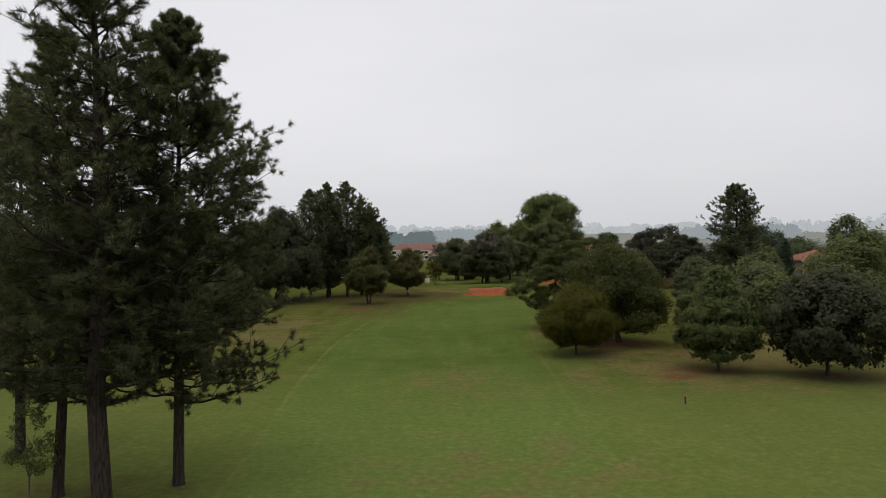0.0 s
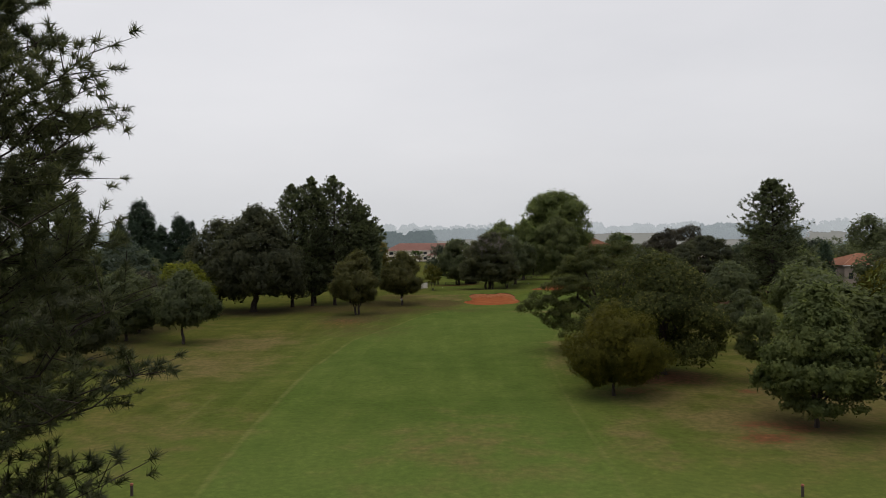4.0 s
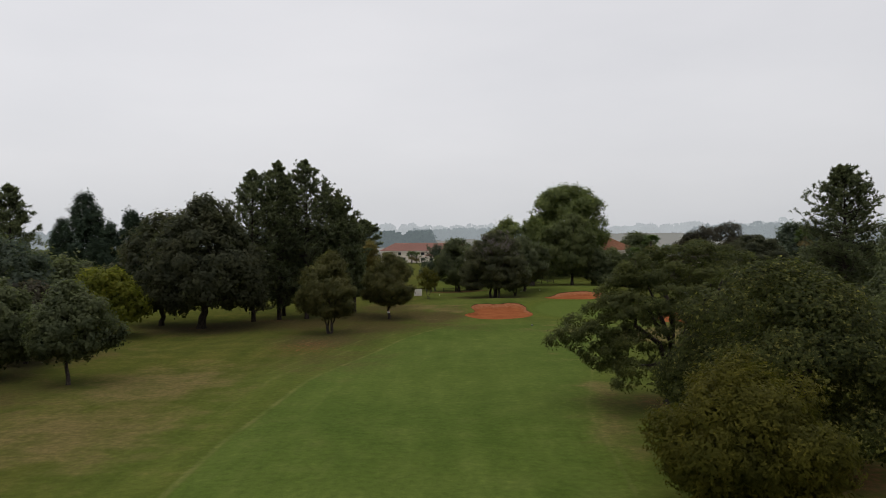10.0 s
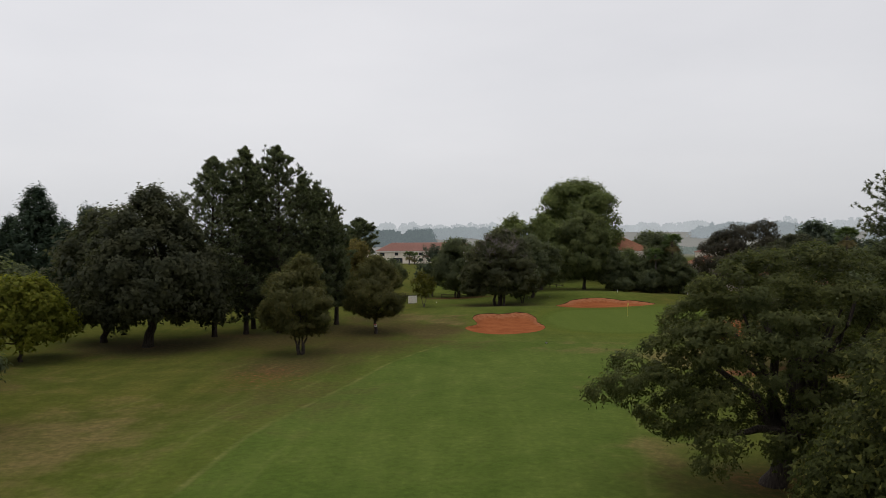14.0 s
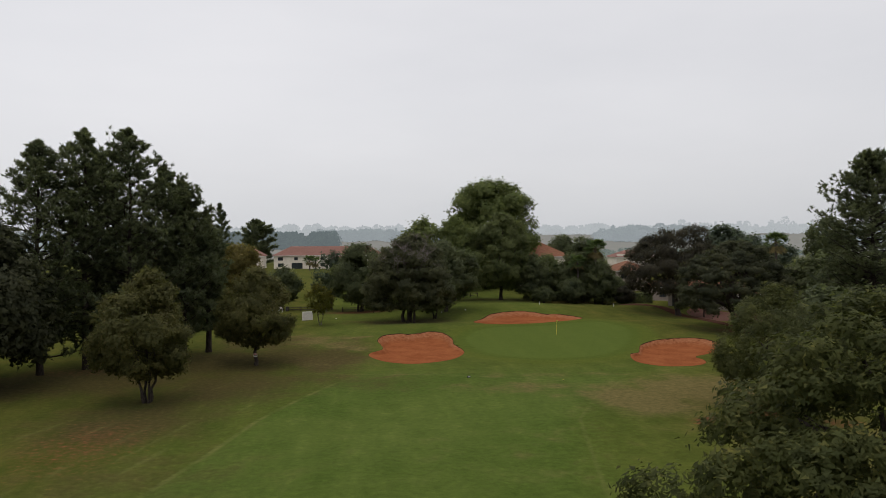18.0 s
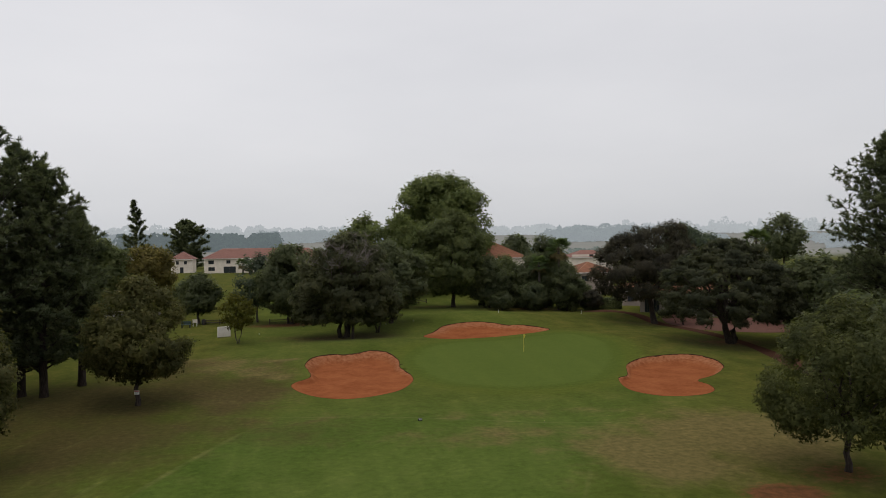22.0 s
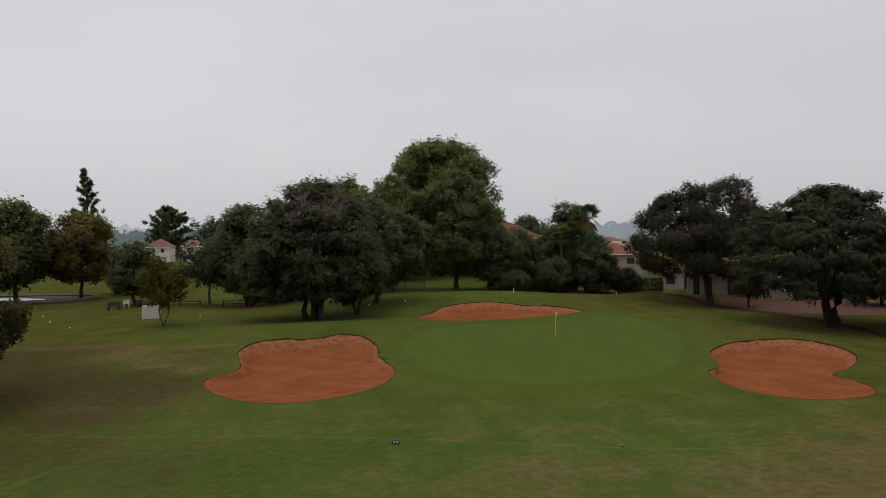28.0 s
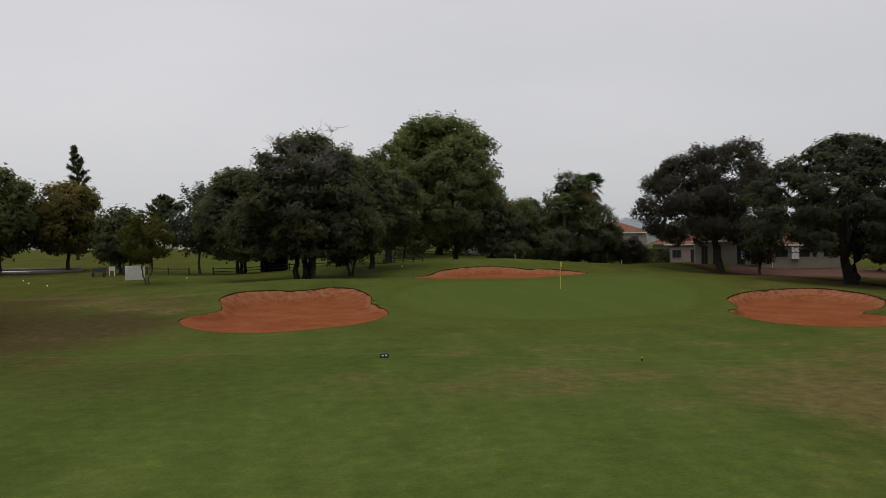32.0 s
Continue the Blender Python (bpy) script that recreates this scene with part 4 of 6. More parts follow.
rows_f = [[bm.verts.new((0.015 + 0.16 * u * (1 - 0.45 * v), 0.03 * math.sin(u * 5 + v * 3), 2.01 - 0.34 * v - 0.08 * u)) for u in (0, 0.33, 0.66, 1.0)] for v in (0, 0.33, 0.66, 1.0)]
for r in range(3):
    for c in range(3):
        bm.faces.new((rows_f[r][c], rows_f[r][c + 1], rows_f[r + 1][c + 1], rows_f[r + 1][c]))
part("flag", bm, yellow, flag, "drooping yellow cloth flag")
child("cup", mesh_of("cup", *tube([(0, 0, 0.01), (0, 0, -0.12)], (0.055, 0.055), 10), white, True), flag)

# ---- trees: fairway start ----
pine_tree("pine", "tall pine with a bare furrowed trunk and dense needles", -12.6, 35.5, 23.0, 5.8, 4.8, leaf_pine, bark_pine, 11, profile=((0, 0.82), (0.1, 0.96), (0.28, 1.06), (0.45, 0.94), (0.6, 0.76), (0.75, 0.5), (0.9, 0.24), (1, 0.03)), branches=180, twigs=14, tufts=3, size=0.3, count=50, needle=0.054, puff=0.45, trunk=0.27, limbs=40, group="pines beside the fairway")
pine_tree("pine", "tall pine with a thick furrowed trunk and open upper crown", -14.1, 30.8, 27.0, 5.0, 5.2, leaf_pine, bark_pine, 12, branches=140, twigs=11, tufts=3, size=0.3, count=38, needle=0.048, puff=0.45, trunk=0.43, limbs=40, group="pines beside the fairway")
pine_tree("pine", "slimmer dark pine behind the two taller ones", -17.8, 34.2, 22.0, 4.8, 4.6, leaf_pine, bark_pine, 13, branches=115, twigs=11, tufts=3, size=0.33, count=28, needle=0.055, puff=0.45, trunk=0.26, limbs=30, group="pines beside the fairway")
pine_tree("pine", "dark pine at the fairway edge", -23.0, 40, 20.0, 5.0, 3.5, leaf_pine, bark_pine, 14, branches=110, twigs=11, tufts=3, size=0.36, count=20, needle=0.07, puff=0.45, trunk=0.28, limbs=24, group="pines beside the fairway")
broad_tree("sapling", "thin leafy sapling growing beside the pine trunks", -18.6, 33.2, 5.0, 1.2, 1.2, leaf_green, bark_grey, 15, size=0.14, lobes=26, trunk=0.04, limbs=6, cover=0.8)

# left of the fairway
broad_tree("tree", "small round dark green tree on a short trunk", -37.1, 91.1, 7.6, 4.7, 1.6, leaf_dark, bark_dark, 21, size=0.25, trunk=0.16, lobes=130, stray=0.16, lobe=0.18)
broad_tree("tree", "round green tree with low branches", -39.8, 109.1, 8.9, 4.6, 1.3, leaf_deep, bark_dark, 22, size=0.26, trunk=0.2, lobes=120, lobe=0.18)
broad_tree("tree", "neat round dark green tree on a slim straight trunk", -31.5, 106.1, 8.7, 3.6, 2.5, leaf_deep, bark_dark, 23, size=0.2, trunk=0.17, lobes=130, profile=EGG, stray=0.18, cap=20000, uneven=1.3, lobe=0.18)
broad_tree("tree", "olive yellow-green spreading tree", -42.4, 135.8, 9.2, 5.0, 1.5, leaf_gold, bark_dark, 24, cap=16000, size=0.24, trunk=0.2, lobes=110, profile=DOME, lobe=0.18)
broad_tree("tree", "pale grey-green rounded tree", -46.5, 121.0, 13.2, 5.4, 2.0, leaf_grey, bark_grey, 25, cap=12000, size=0.32, trunk=0.25, lobes=80)
broad_tree("tree", "dark reddish-green bushy tree", -41.5, 117.0, 8.2, 4.2, 0.8, leaf_red, bark_dark, 26, cap=9000, size=0.28, trunk=0.2, lobes=60)
broad_tree("tree", "green tree among others beside the fairway", -50.0, 100.0, 9.5, 5.0, 1.2, leaf_green, bark_dark, 27, cap=9000, size=0.3, trunk=0.2, lobes=60)
broad_tree("tree", "dense green tree in the far rough", -58.0, 118.0, 11.0, 6.0, 1.2, leaf_deep, bark_dark, 28, cap=8000, size=0.36, trunk=0.25, lobes=60)
broad_tree("oak", "massive dark oak with a broad low crown", -33.8, 146.8, 19.0, 9.0, 2.9, leaf_dark, bark_dark, 31, size=0.3, trunk=0.6, lobes=260, lobe=0.13, profile=((0, 0.85), (0.08, 1.0), (0.35, 0.98), (0.6, 0.76), (0.85, 0.42), (1, 0.06)), limbs=14, fork=3.4, cap=50000, uneven=0.5, flat=1.0, stray=0.06, ox=1.2)
broad_tree("oak", "dark oak with a broad crown beside a larger one", -41.5, 152.0, 16.5, 6.5, 2.4, leaf_dark, bark_dark, 32, cap=12000, size=0.36, trunk=0.4, lobes=100, profile=EGG)
for px, py, ph, pr, sd in ((-28.6, 155.0, 23.2, 5.2, 41), (-25.4, 158.2, 25.0, 4.8, 42), (-21.3, 159.5, 25.2, 5.6, 43), (-18.7, 164.0, 21.5, 4.6, 48), (-26.0, 164.0, 23.0, 5.0, 49), (-16.6, 163.0, 19.8, 3.9, 44), (-14.7, 167.0, 16.2, 2.0, 45)):
    pine_tree("pine", "tall dark pine in the clump beside the fairway", px, py, ph, pr * 1.22, 2.8, leaf_farpine, bark_pine, sd, branches=135, twigs=11, tufts=2, size=0.42, count=20, needle=0.12, trunk=0.34, limbs=16, group="pine clump", rise=0.45, ragged=0.1, profile=((0, 0.6), (0.15, 0.95), (0.5, 1.0), (0.7, 0.74), (0.84, 0.42), (0.93, 0.17), (1, 0.03)), puff=0.6)
broad_tree("tree", "many-stemmed bushy tree with rusty green leaves", -14.7, 141.4, 11.0, 4.5, 2.4, leaf_rust, bark_dark, 51, leaf_wide=0.5, cap=34000, size=0.19, trunk=0.16, stems=4, fork=2.4, lobes=120, profile=((0, 0.5), (0.14, 0.92), (0.35, 1.0), (0.6, 0.76), (0.8, 0.46), (1, 0.08)), uneven=1.4, limbs=12, lobe=0.17, stray=0.2)
small_oak = broad_tree("tree", "rounded tree with rusty-green leaves and a plate on its trunk", -8.1, 158.0, 10.3, 4.7, 2.3, leaf_rust, bark_dark, 52, leaf_wide=0.5, cap=34000, size=0.19, trunk=0.2, lobes=130, profile=((0, 0.5), (0.14, 0.92), (0.35, 1.0), (0.6, 0.76), (0.8, 0.46), (1, 0.08)), uneven=1.4, limbs=12, lobe=0.16, stray=0.2)
plate = part("plate", box_bm(-0.19, 0.19, -0.3, -0.27, 1.0, 1.34, 0.006), white, small_oak, "small white plate fixed to the trunk")
part("header", box_bm(-0.17, 0.17, -0.306, -0.3015, 1.23, 1.32), plain("red_sign_paint", (0.4, 0.05, 0.035), (0.3, 0.04, 0.03), 4, 0.5), plate, "red header bar")
part("figure", box_bm(-0.13, 0.13, -0.306, -0.3015, 1.1, 1.16), black, plate, "dark bar")
pine_tree("pine", "dark pine far behind the oaks", -96.0, 205.0, 24.5, 8.2, 2.0, leaf_farpine, bark_pine, 46, branches=100, twigs=10, tufts=4, size=0.8, count=9, needle=0.09, trunk=0.35, limbs=6)
pine_tree("pine", "dark pine far behind the oaks", -106.0, 212.0, 25.5, 8.4, 2.0, leaf_farpine, bark_pine, 47, branches=100, twigs=10, tufts=4, size=0.8, count=9, needle=0.09, trunk=0.35, limbs=6)
for cx0, cy0, ch, cr, sd in ((-74.2, 195, 21.8, 5.4, 61), (-64.6, 195, 18.7, 3.2, 62), (-68.4, 194, 15.6, 3.5, 63), (-62.5, 197, 17.3, 2.3, 64), (-79.8, 196, 16.5, 3.1, 65)):
    broad_tree("cypress", "tall dark columnar cypress", cx0, cy0, ch, cr * 0.86, 0.3, leaf_cypress, bark_dark, sd, profile=((0, 0.8), (0.2, 0.98), (0.5, 1.0), (0.75, 0.84), (0.9, 0.58), (1, 0.2)), size=0.34, lobes=260, lobe=0.2, trunk=0.25, limbs=3, group="cypress row", flat=1.5, cap=20000, cover=3.0, uneven=0.0, stray=0.03, loose=0.3)
for tx0, ty0, th, tr, lf, sd in ((-85, 180, 13, 7, leaf_deep, 66), (-70, 172, 11, 6, leaf_green, 67), (-60, 160, 10, 5, leaf_deep, 68), (-95, 160, 13, 7, leaf_green, 69), (-72, 140, 11, 6, leaf_deep, 70), (-110, 190, 15, 8, leaf_deep, 71), (-56, 205, 9, 6, leaf_deep, 72), (-48, 190, 8, 5, leaf_green, 73), (-75, 120, 12, 6, leaf_green, 74)):
    broad_tree("tree", "leafy tree in the belt beyond the rough", tx0, ty0, th, tr, 1.0, lf, bark_dark, sd, size=0.5, lobes=60, trunk=0.25, limbs=4, cap=4500, group="tree belt")

# right of the fairway
broad_tree("tree", "small rounded tree with olive-yellow leaves", 13.7, 74.5, 7.4, 4.3, 1.0, leaf_olive, bark_dark, 81, size=0.13, leaf_wide=0.38, cover=1.8, trunk=0.14, lobes=85, lobe=0.25, profile=((0, 0.5), (0.15, 0.82), (0.35, 1.0), (0.6, 0.88), (0.85, 0.5), (1, 0.12)), flat=0.85, cap=56000, stray=0.1)
broad_tree("tree", "broad mounded tree with dense glossy leaves", 20.2, 83.6, 11.3, 6.4, 1.3, leaf_mound, bark_dark, 82, size=0.13, trunk=0.35, lobes=44, lobe=0.36, profile=DOME, flat=0.55, cap=72000, ox=-0.7, limbs=14, cover=1.9, uneven=1.6, stray=0.05)
broad_tree("tree", "spreading tree with feathery leaves on arching boughs", 17.8, 97.8, 12.2, 9.9, 2.7, leaf_feather, bark_dark, 83, size=0.13, trunk=0.52, lobes=330, lobe=0.115, profile=((0, 0.8), (0.15, 1.0), (0.35, 0.97), (0.6, 0.82), (0.8, 0.6), (0.93, 0.36), (1, 0.15)), flat=0.45, cover=2.7, leaf_wide=0.42, cap=98000, fork=2.6, limbs=24, ox=1.9, ry=4.8, droop=0.25, knobs=((-8.7, -1.2, 5.0, 0.9), (-7.6, -1.5, 5.5, 1.2), (-6.8, 0.2, 6.2, 1.2), (-4.6, -4.8, 2.6, 0.9), (-4.0, -4.2, 3.4, 1.2)), uneven=0.4, stray=0.1, oy=-1.9)
broad_tree("tree", "conical green maple on a short straight trunk", 24.5, 64.7, 9.2, 3.9, 1.3, leaf_maple, bark_dark, 84, size=0.17, trunk=0.15, lobes=150, lobe=0.17, profile=CONE, cap=36000, droop=0.05, stray=0.3, uneven=1.0, flat=0.4)
broad_tree("tree", "round dark-leaved tree on a short trunk", 32.9, 62.3, 8.9, 5.0, 1.1, leaf_dark, bark_dark, 85, size=0.22, trunk=0.18, lobes=150, profile=ROUND, cap=22000, lobe=0.17, stray=0.18)
broad_tree("tree", "slender young green tree", 33.8, 99.4, 6.8, 2.4, 1.8, leaf_deep, bark_grey, 86, size=0.2, trunk=0.1, lobes=40)
broad_tree("tree", "small young tree with a thin trunk", 27.3, 79.6, 6.6, 2.2, 1.9, leaf_green, bark_grey, 87, size=0.18, trunk=0.08, lobes=40)
broad_tree("tree", "round olive-green tree with a light-tipped crown", 34.6, 131.2, 9.9, 4.9, 1.9, leaf_pale, bark_dark, 88, size=0.17, leaf_wide=0.42, cover=1.5, trunk=0.18, lobes=130, lobe=0.16, profile=EGG, flat=1.1, cap=40000)
pine_tree("pine", "tall broad old pine with an irregular open crown", 63.2, 158.0, 23.4, 7.0, 4.0, leaf_farpine, bark_pine, 91, branches=210, twigs=11, tufts=2, size=0.45, count=22, needle=0.11, trunk=0.42, limbs=24, rise=0.35, profile=((0, 0.8), (0.2, 0.95), (0.45, 1.0), (0.62, 0.84), (0.8, 0.54), (0.92, 0.3), (1, 0.08)), ragged=0.12, puff=0.6)
for tx0, ty0, th, tr, lf, sd in ((55, 96, 12.4, 6.0, leaf_green, 101), (46, 84, 8.5, 4.5, leaf_deep, 102), (66, 112, 12.0, 6.0, leaf_deep, 103), (52, 122, 8.5, 5.0, leaf_green, 104), (46, 104, 7.5, 4.2, leaf_deep, 105), (60, 138, 9.0, 5.0, leaf_deep, 106), (70, 132, 8.5, 4.5, leaf_olive, 107),
                                 (52, 150, 8.0, 4.5, leaf_deep, 108), (72, 168, 10.5, 5.5, leaf_green, 109), (68, 176, 11.0, 5.0, leaf_deep, 110), (90, 185, 12, 7, leaf_deep, 111), (84, 140, 11, 6, leaf_green, 112), (100, 170, 13, 7, leaf_deep, 113), (42, 92, 7.0, 3.6, leaf_green, 114), (78, 195, 9, 5, leaf_deep, 115), (92, 120, 12, 7, leaf_deep, 116), (80.3, 150, 11.5, 4.8, leaf_deep, 118)):
    broad_tree("tree", "leafy tree in the belt along the estate houses", tx0, ty0, th, tr, 0.9, lf, bark_dark, sd, size=0.36, lobes=70, trunk=0.22, limbs=5, cap=6000, group="tree belt by the houses")
broad_tree("cypress", "dark upright cypress beside the house", 77.5, 166.0, 11.8, 1.9, 0.3, leaf_cypress, bark_dark, 117, profile=SPIRE, size=0.4, lobes=70, lobe=0.35, trunk=0.2, limbs=3, flat=1.3, cap=4500)

# ---- trees round the green ----
broad_tree("tree", "many-stemmed dark spreading tree with dead branches on top", 10.4, 191.2, 13.6, 7.2, 2.2, leaf_oak, bark_dark, 121, size=0.23, trunk=0.34, stems=3, fork=3.4, lobes=230, lobe=0.14, profile=DOME, flat=0.55, limbs=18, cap=50000, ry=5.5, ox=0.9)
broad_tree("tree", "low bushy many-stemmed tree under a larger one", 15.0, 194.0, 7.5, 3.6, 1.6, leaf_deep, bark_dark, 122, size=0.28, trunk=0.14, stems=4, fork=1.8, lobes=50, cap=6000)
broad_tree("tree", "dark dense tree beside the fence", 3.4, 209.0, 12.2, 5.6, 1.8, leaf_deep, bark_dark, 123, size=0.25, trunk=0.26, stems=3, fork=2.2, lobes=100, lobe=0.22, cap=28000)
broad_tree("tree", "wispy grey-green tree beside the fence", -1.8, 214.0, 10.8, 3.4, 2.4, leaf_grey, bark_grey, 124, size=0.3, trunk=0.16, lobes=60, cover=1.0, cap=4500)
broad_tree("tree", "leaning mid-green tree with a stout trunk", 22.4, 226.5, 17.6, 6.0, 3.4, leaf_tall, bark_dark, 125, size=0.3, trunk=0.5, lobes=130, profile=EGG, cap=28000, lobe=0.17)
broad_tree("tree", "tall olive-green tree half hidden behind a dark one", 16.4, 229.0, 17.0, 5.6, 3.0, leaf_tall, bark_dark, 129, size=0.38, trunk=0.35, lobes=80, profile=ROUND, cap=12000)
broad_tree("tree", "huge tall tree with a dense billowing crown", 36.6, 263.0, 27.2, 12.6, 5.0, leaf_tall, bark_dark, 126, size=0.42, trunk=0.7, lobes=170, lobe=0.2, profile=((0, 0.75), (0.2, 0.95), (0.5, 1.0), (0.72, 0.9), (0.9, 0.62), (1, 0.28)), cap=52000, uneven=0.5, stray=0.04)
broad_tree("tree", "tall dark green tree in front of a larger one", 32.2, 226.0, 17.6, 7.0, 2.4, leaf_green, bark_dark, 127, size=0.34, trunk=0.4, lobes=150, profile=ROUND, cap=38000, lobe=0.17)
broad_tree("tree", "olive-green tree with drooping outer boughs", 17.6, 200.5, 11.6, 5.2, 2.4, leaf_deep, bark_dark, 128, size=0.25, trunk=0.3, lobes=70, cap=22000)
broad_tree("oak", "dark open-crowned tree on a single trunk", 58.6, 200.2, 15.1, 9.4, 3.6, leaf_red, bark_dark, 131, size=0.19, trunk=0.46, lobes=105, lobe=0.17, profile=EGG, flat=0.8, ox=-2.4, knobs=((4.1, 0, 14.3, 1.4), (3.0, 0.5, 14.8, 1.3), (1.6, 0, 14.3, 1.5), (4.5, -0.6, 12.7, 1.2), (3.6, 1, 12.1, 1.6), (2.4, -0.8, 13.0, 1.6), (4.6, 0.2, 11.2, 1.2)), limbs=16, cap=56000, cover=1.7, stray=0.05, uneven=1.3)
broad_tree("tree", "small dark tree beside a larger trunk", 62.2, 198.0, 5.8, 1.8, 1.0, leaf_red, bark_dark, 132, size=0.28, trunk=0.16, lobes=50, cap=7000)
broad_tree("tree", "wide umbrella-shaped tree with a forked trunk", 57.6, 178.2, 13.0, 9.3, 2.6, leaf_dark, bark_dark, 133, size=0.19, trunk=0.6, fork=2.9, lobes=260, lobe=0.125, profile=((0, 0.8), (0.15, 0.99), (0.32, 1.0), (0.55, 0.86), (0.75, 0.64), (0.9, 0.4), (1, 0.12)), flat=0.45, limbs=20, cap=55000, uneven=0.5, spread=1.35, stems=2, droop=0.2, foot_gap=0.42, stray=0.08, cover=1.8)
broad_tree("tree", "dense dark tree behind the umbrella tree", 66.0, 166.5, 11.0, 4.4, 1.8, leaf_deep, bark_dark, 134, size=0.32, trunk=0.24, lobes=70, cap=14000)
for tx0, ty0, th, tr, lf, sd in ((38.5, 224, 9.5, 4.0, leaf_deep, 141), (42.6, 228, 9.5, 4.2, leaf_green, 142), (45.5, 223, 8.0, 3.6, leaf_deep, 143), (49.0, 223.5, 13.6, 4.4, leaf_deep, 144), (45.0, 218.0, 5.0, 3.0, leaf_deep, 145), (52.2, 219, 6.2, 2.8, leaf_deep, 146), (50.6, 216.8, 8.6, 3.0, leaf_deep, 155), (55.0, 216, 3.4, 2.2, leaf_red, 147), (39.5, 219, 3.2, 2.4, leaf_deep, 148), (51.0, 226, 10.5, 4.0, leaf_green, 149), (47, 246, 8.2, 4, leaf_deep, 150), (28, 250, 14, 7, leaf_deep, 151), (14, 262, 10, 6, leaf_deep, 152), (61, 240, 5, 4, leaf_deep, 153), (40, 262, 13, 6, leaf_deep, 154)):
    broad_tree("tree", "leafy tree in the dark screen behind the green", tx0, ty0, th, tr, 0.5, lf, bark_dark, sd, size=0.26, lobes=60, trunk=0.18, limbs=4, cap=11000, group="screen behind the green", cover=1.6)
broad_tree("sapling", "young yellow-green tree with a forked slim trunk", -2.7, 188.3, 6.1, 2.2, 1.9, leaf_olive, bark_grey, 161, size=0.22, trunk=0.09, stems=2, fork=1.6, lobes=45, cap=4500, cover=0.9)
broad_tree("tree", "small round dark tree beyond the fence", -10.6, 213.2, 7.5, 3.0, 1.7, leaf_deep, bark_dark, 162, size=0.28, trunk=0.2, lobes=60, cap=6000)
broad_tree("tree", "rust-tinged tree with a straight trunk by the pond", -20.8, 228.5, 12.3, 5.2, 2.6, leaf_amber, bark_dark, 163, size=0.34, trunk=0.26, lobes=80, cap=18000, cover=1.6)
broad_tree("tree", "green tree beside the pond", -27.5, 223.5, 13.4, 5.6, 2.4, leaf_green, bark_dark, 164, size=0.38, trunk=0.3, lobes=90, cap=18000, cover=1.6)
broad_tree("tree", "leafy green tree at the pond's edge", -36.5, 221.0, 12.6, 6.0, 2.0, leaf_rust, bark_dark, 169, size=0.38, trunk=0.3, lobes=80, cap=15000, cover=1.6)
broad_tree("tree", "dark green tree behind the pond", -14.5, 236.0, 5.4, 4.0, 0.8, leaf_deep, bark_dark, 165, size=0.38, trunk=0.25, lobes=70, cap=6000)
pine_tree("pine", "tall narrow pine behind the pond", -31.5, 271.0, 21.5, 3.4, 3.5, leaf_farpine, bark_pine, 166, branches=70, twigs=9, tufts=4, size=0.6, count=14, needle=0.06, rise=0.5, trunk=0.3, limbs=6, puff=0.15)
pine_tree("pine", "big dark pine far across the course", -42.0, 420.0, 20.0, 10.5, 1.5, leaf_farpine, bark_pine, 167, profile=((0, 0.7), (0.2, 1.0), (0.5, 0.92), (0.8, 0.55), (1, 0.1)), branches=120, twigs=10, tufts=4, size=1.1, count=8, needle=0.13, trunk=0.45, limbs=4)
for tx0, ty0, th, tr, sd in ((141, 340, 16.5, 7.0, 171), (149, 346, 15.0, 7.5, 172), (157, 350, 12.5, 7.0, 173), (166, 344, 9.5, 6.5, 174), (128, 330, 9.0, 6.0, 175)):
    broad_tree("tree", "hazy grey-green tree beyond the estate roofs", tx0, ty0, th, tr, 1.0, leaf_grey, bark_dark, sd, size=0.8, lobes=60, trunk=0.3, limbs=4, cap=3500, group="trees beyond the roofs")
broad_tree("tree", "round dark tree rising behind the roofs", 67.0, 300.0, 13.0, 5.6, 2.0, leaf_deep, bark_dark, 170, size=0.5, lobes=70, trunk=0.3, limbs=5, cap=7000)
broad_tree("tree", "lone round tree on the far slope", 198, 360, 20.5, 9.0, 3.0, leaf_deep, bark_dark, 168, size=0.8, lobes=70, trunk=0.4, limbs=5, cap=4500)

# dead, leafless branches above the many-stemmed tree
dead = thing("dead_tree", 11.3, 189.2, float(ground_z(11.3, 189.2)), "bare weathered dead tree reaching out of a living crown", "dead tree")
rng_d = np.random.default_rng(77)
child("trunk", mesh_of("trunk", *tube([(0, 0, -0.3), (0.2, 0, 4), (0.4, 0.2, 9.5)], (0.2, 0.16, 0.1), 7), bark_dark, True), dead)
for b in range(26):
    a0 = rng_d.uniform(0, 6.28)
    root = np.array([0.3, 0.1, rng_d.uniform(6.0, 9.0)])
    tip = root + np.array([math.cos(a0) * rng_d.uniform(1.5, 5.0) - 1.0, rng_d.uniform(-5.2, 1.0), rng_d.uniform(2.2, 4.6)])
    path = bent(rng_d, root, tip, 7, 0.05, 0.07)
    bits = [tube(path, np.linspace(0.055, 0.014, 7), 5)]
    for k in range(14):
        s = path[rng_d.integers(2, 7)]
        e = s + unit(rng_d, 1)[0] * [1, 1, 0.5] * rng_d.uniform(0.5, 1.3) + [0, 0, rng_d.uniform(0.2, 0.8)]
        side = bent(rng_d, s, e, 4, 0.04, 0.09)
        bits.append(tube(side, (0.022, 0.017, 0.013, 0.008), 4))
        for q in range(3):
            f = side[rng_d.integers(1, 4)]
            bits.append(tube(np.array([f, f + unit(rng_d, 1)[0] * [0.5, 0.5, 0.2] + [0, 0, rng_d.uniform(0.1, 0.45)]]), (0.011, 0.006), 4))
    child("branch", mesh_of("branch", *joined(bits), bark_dead), dead)


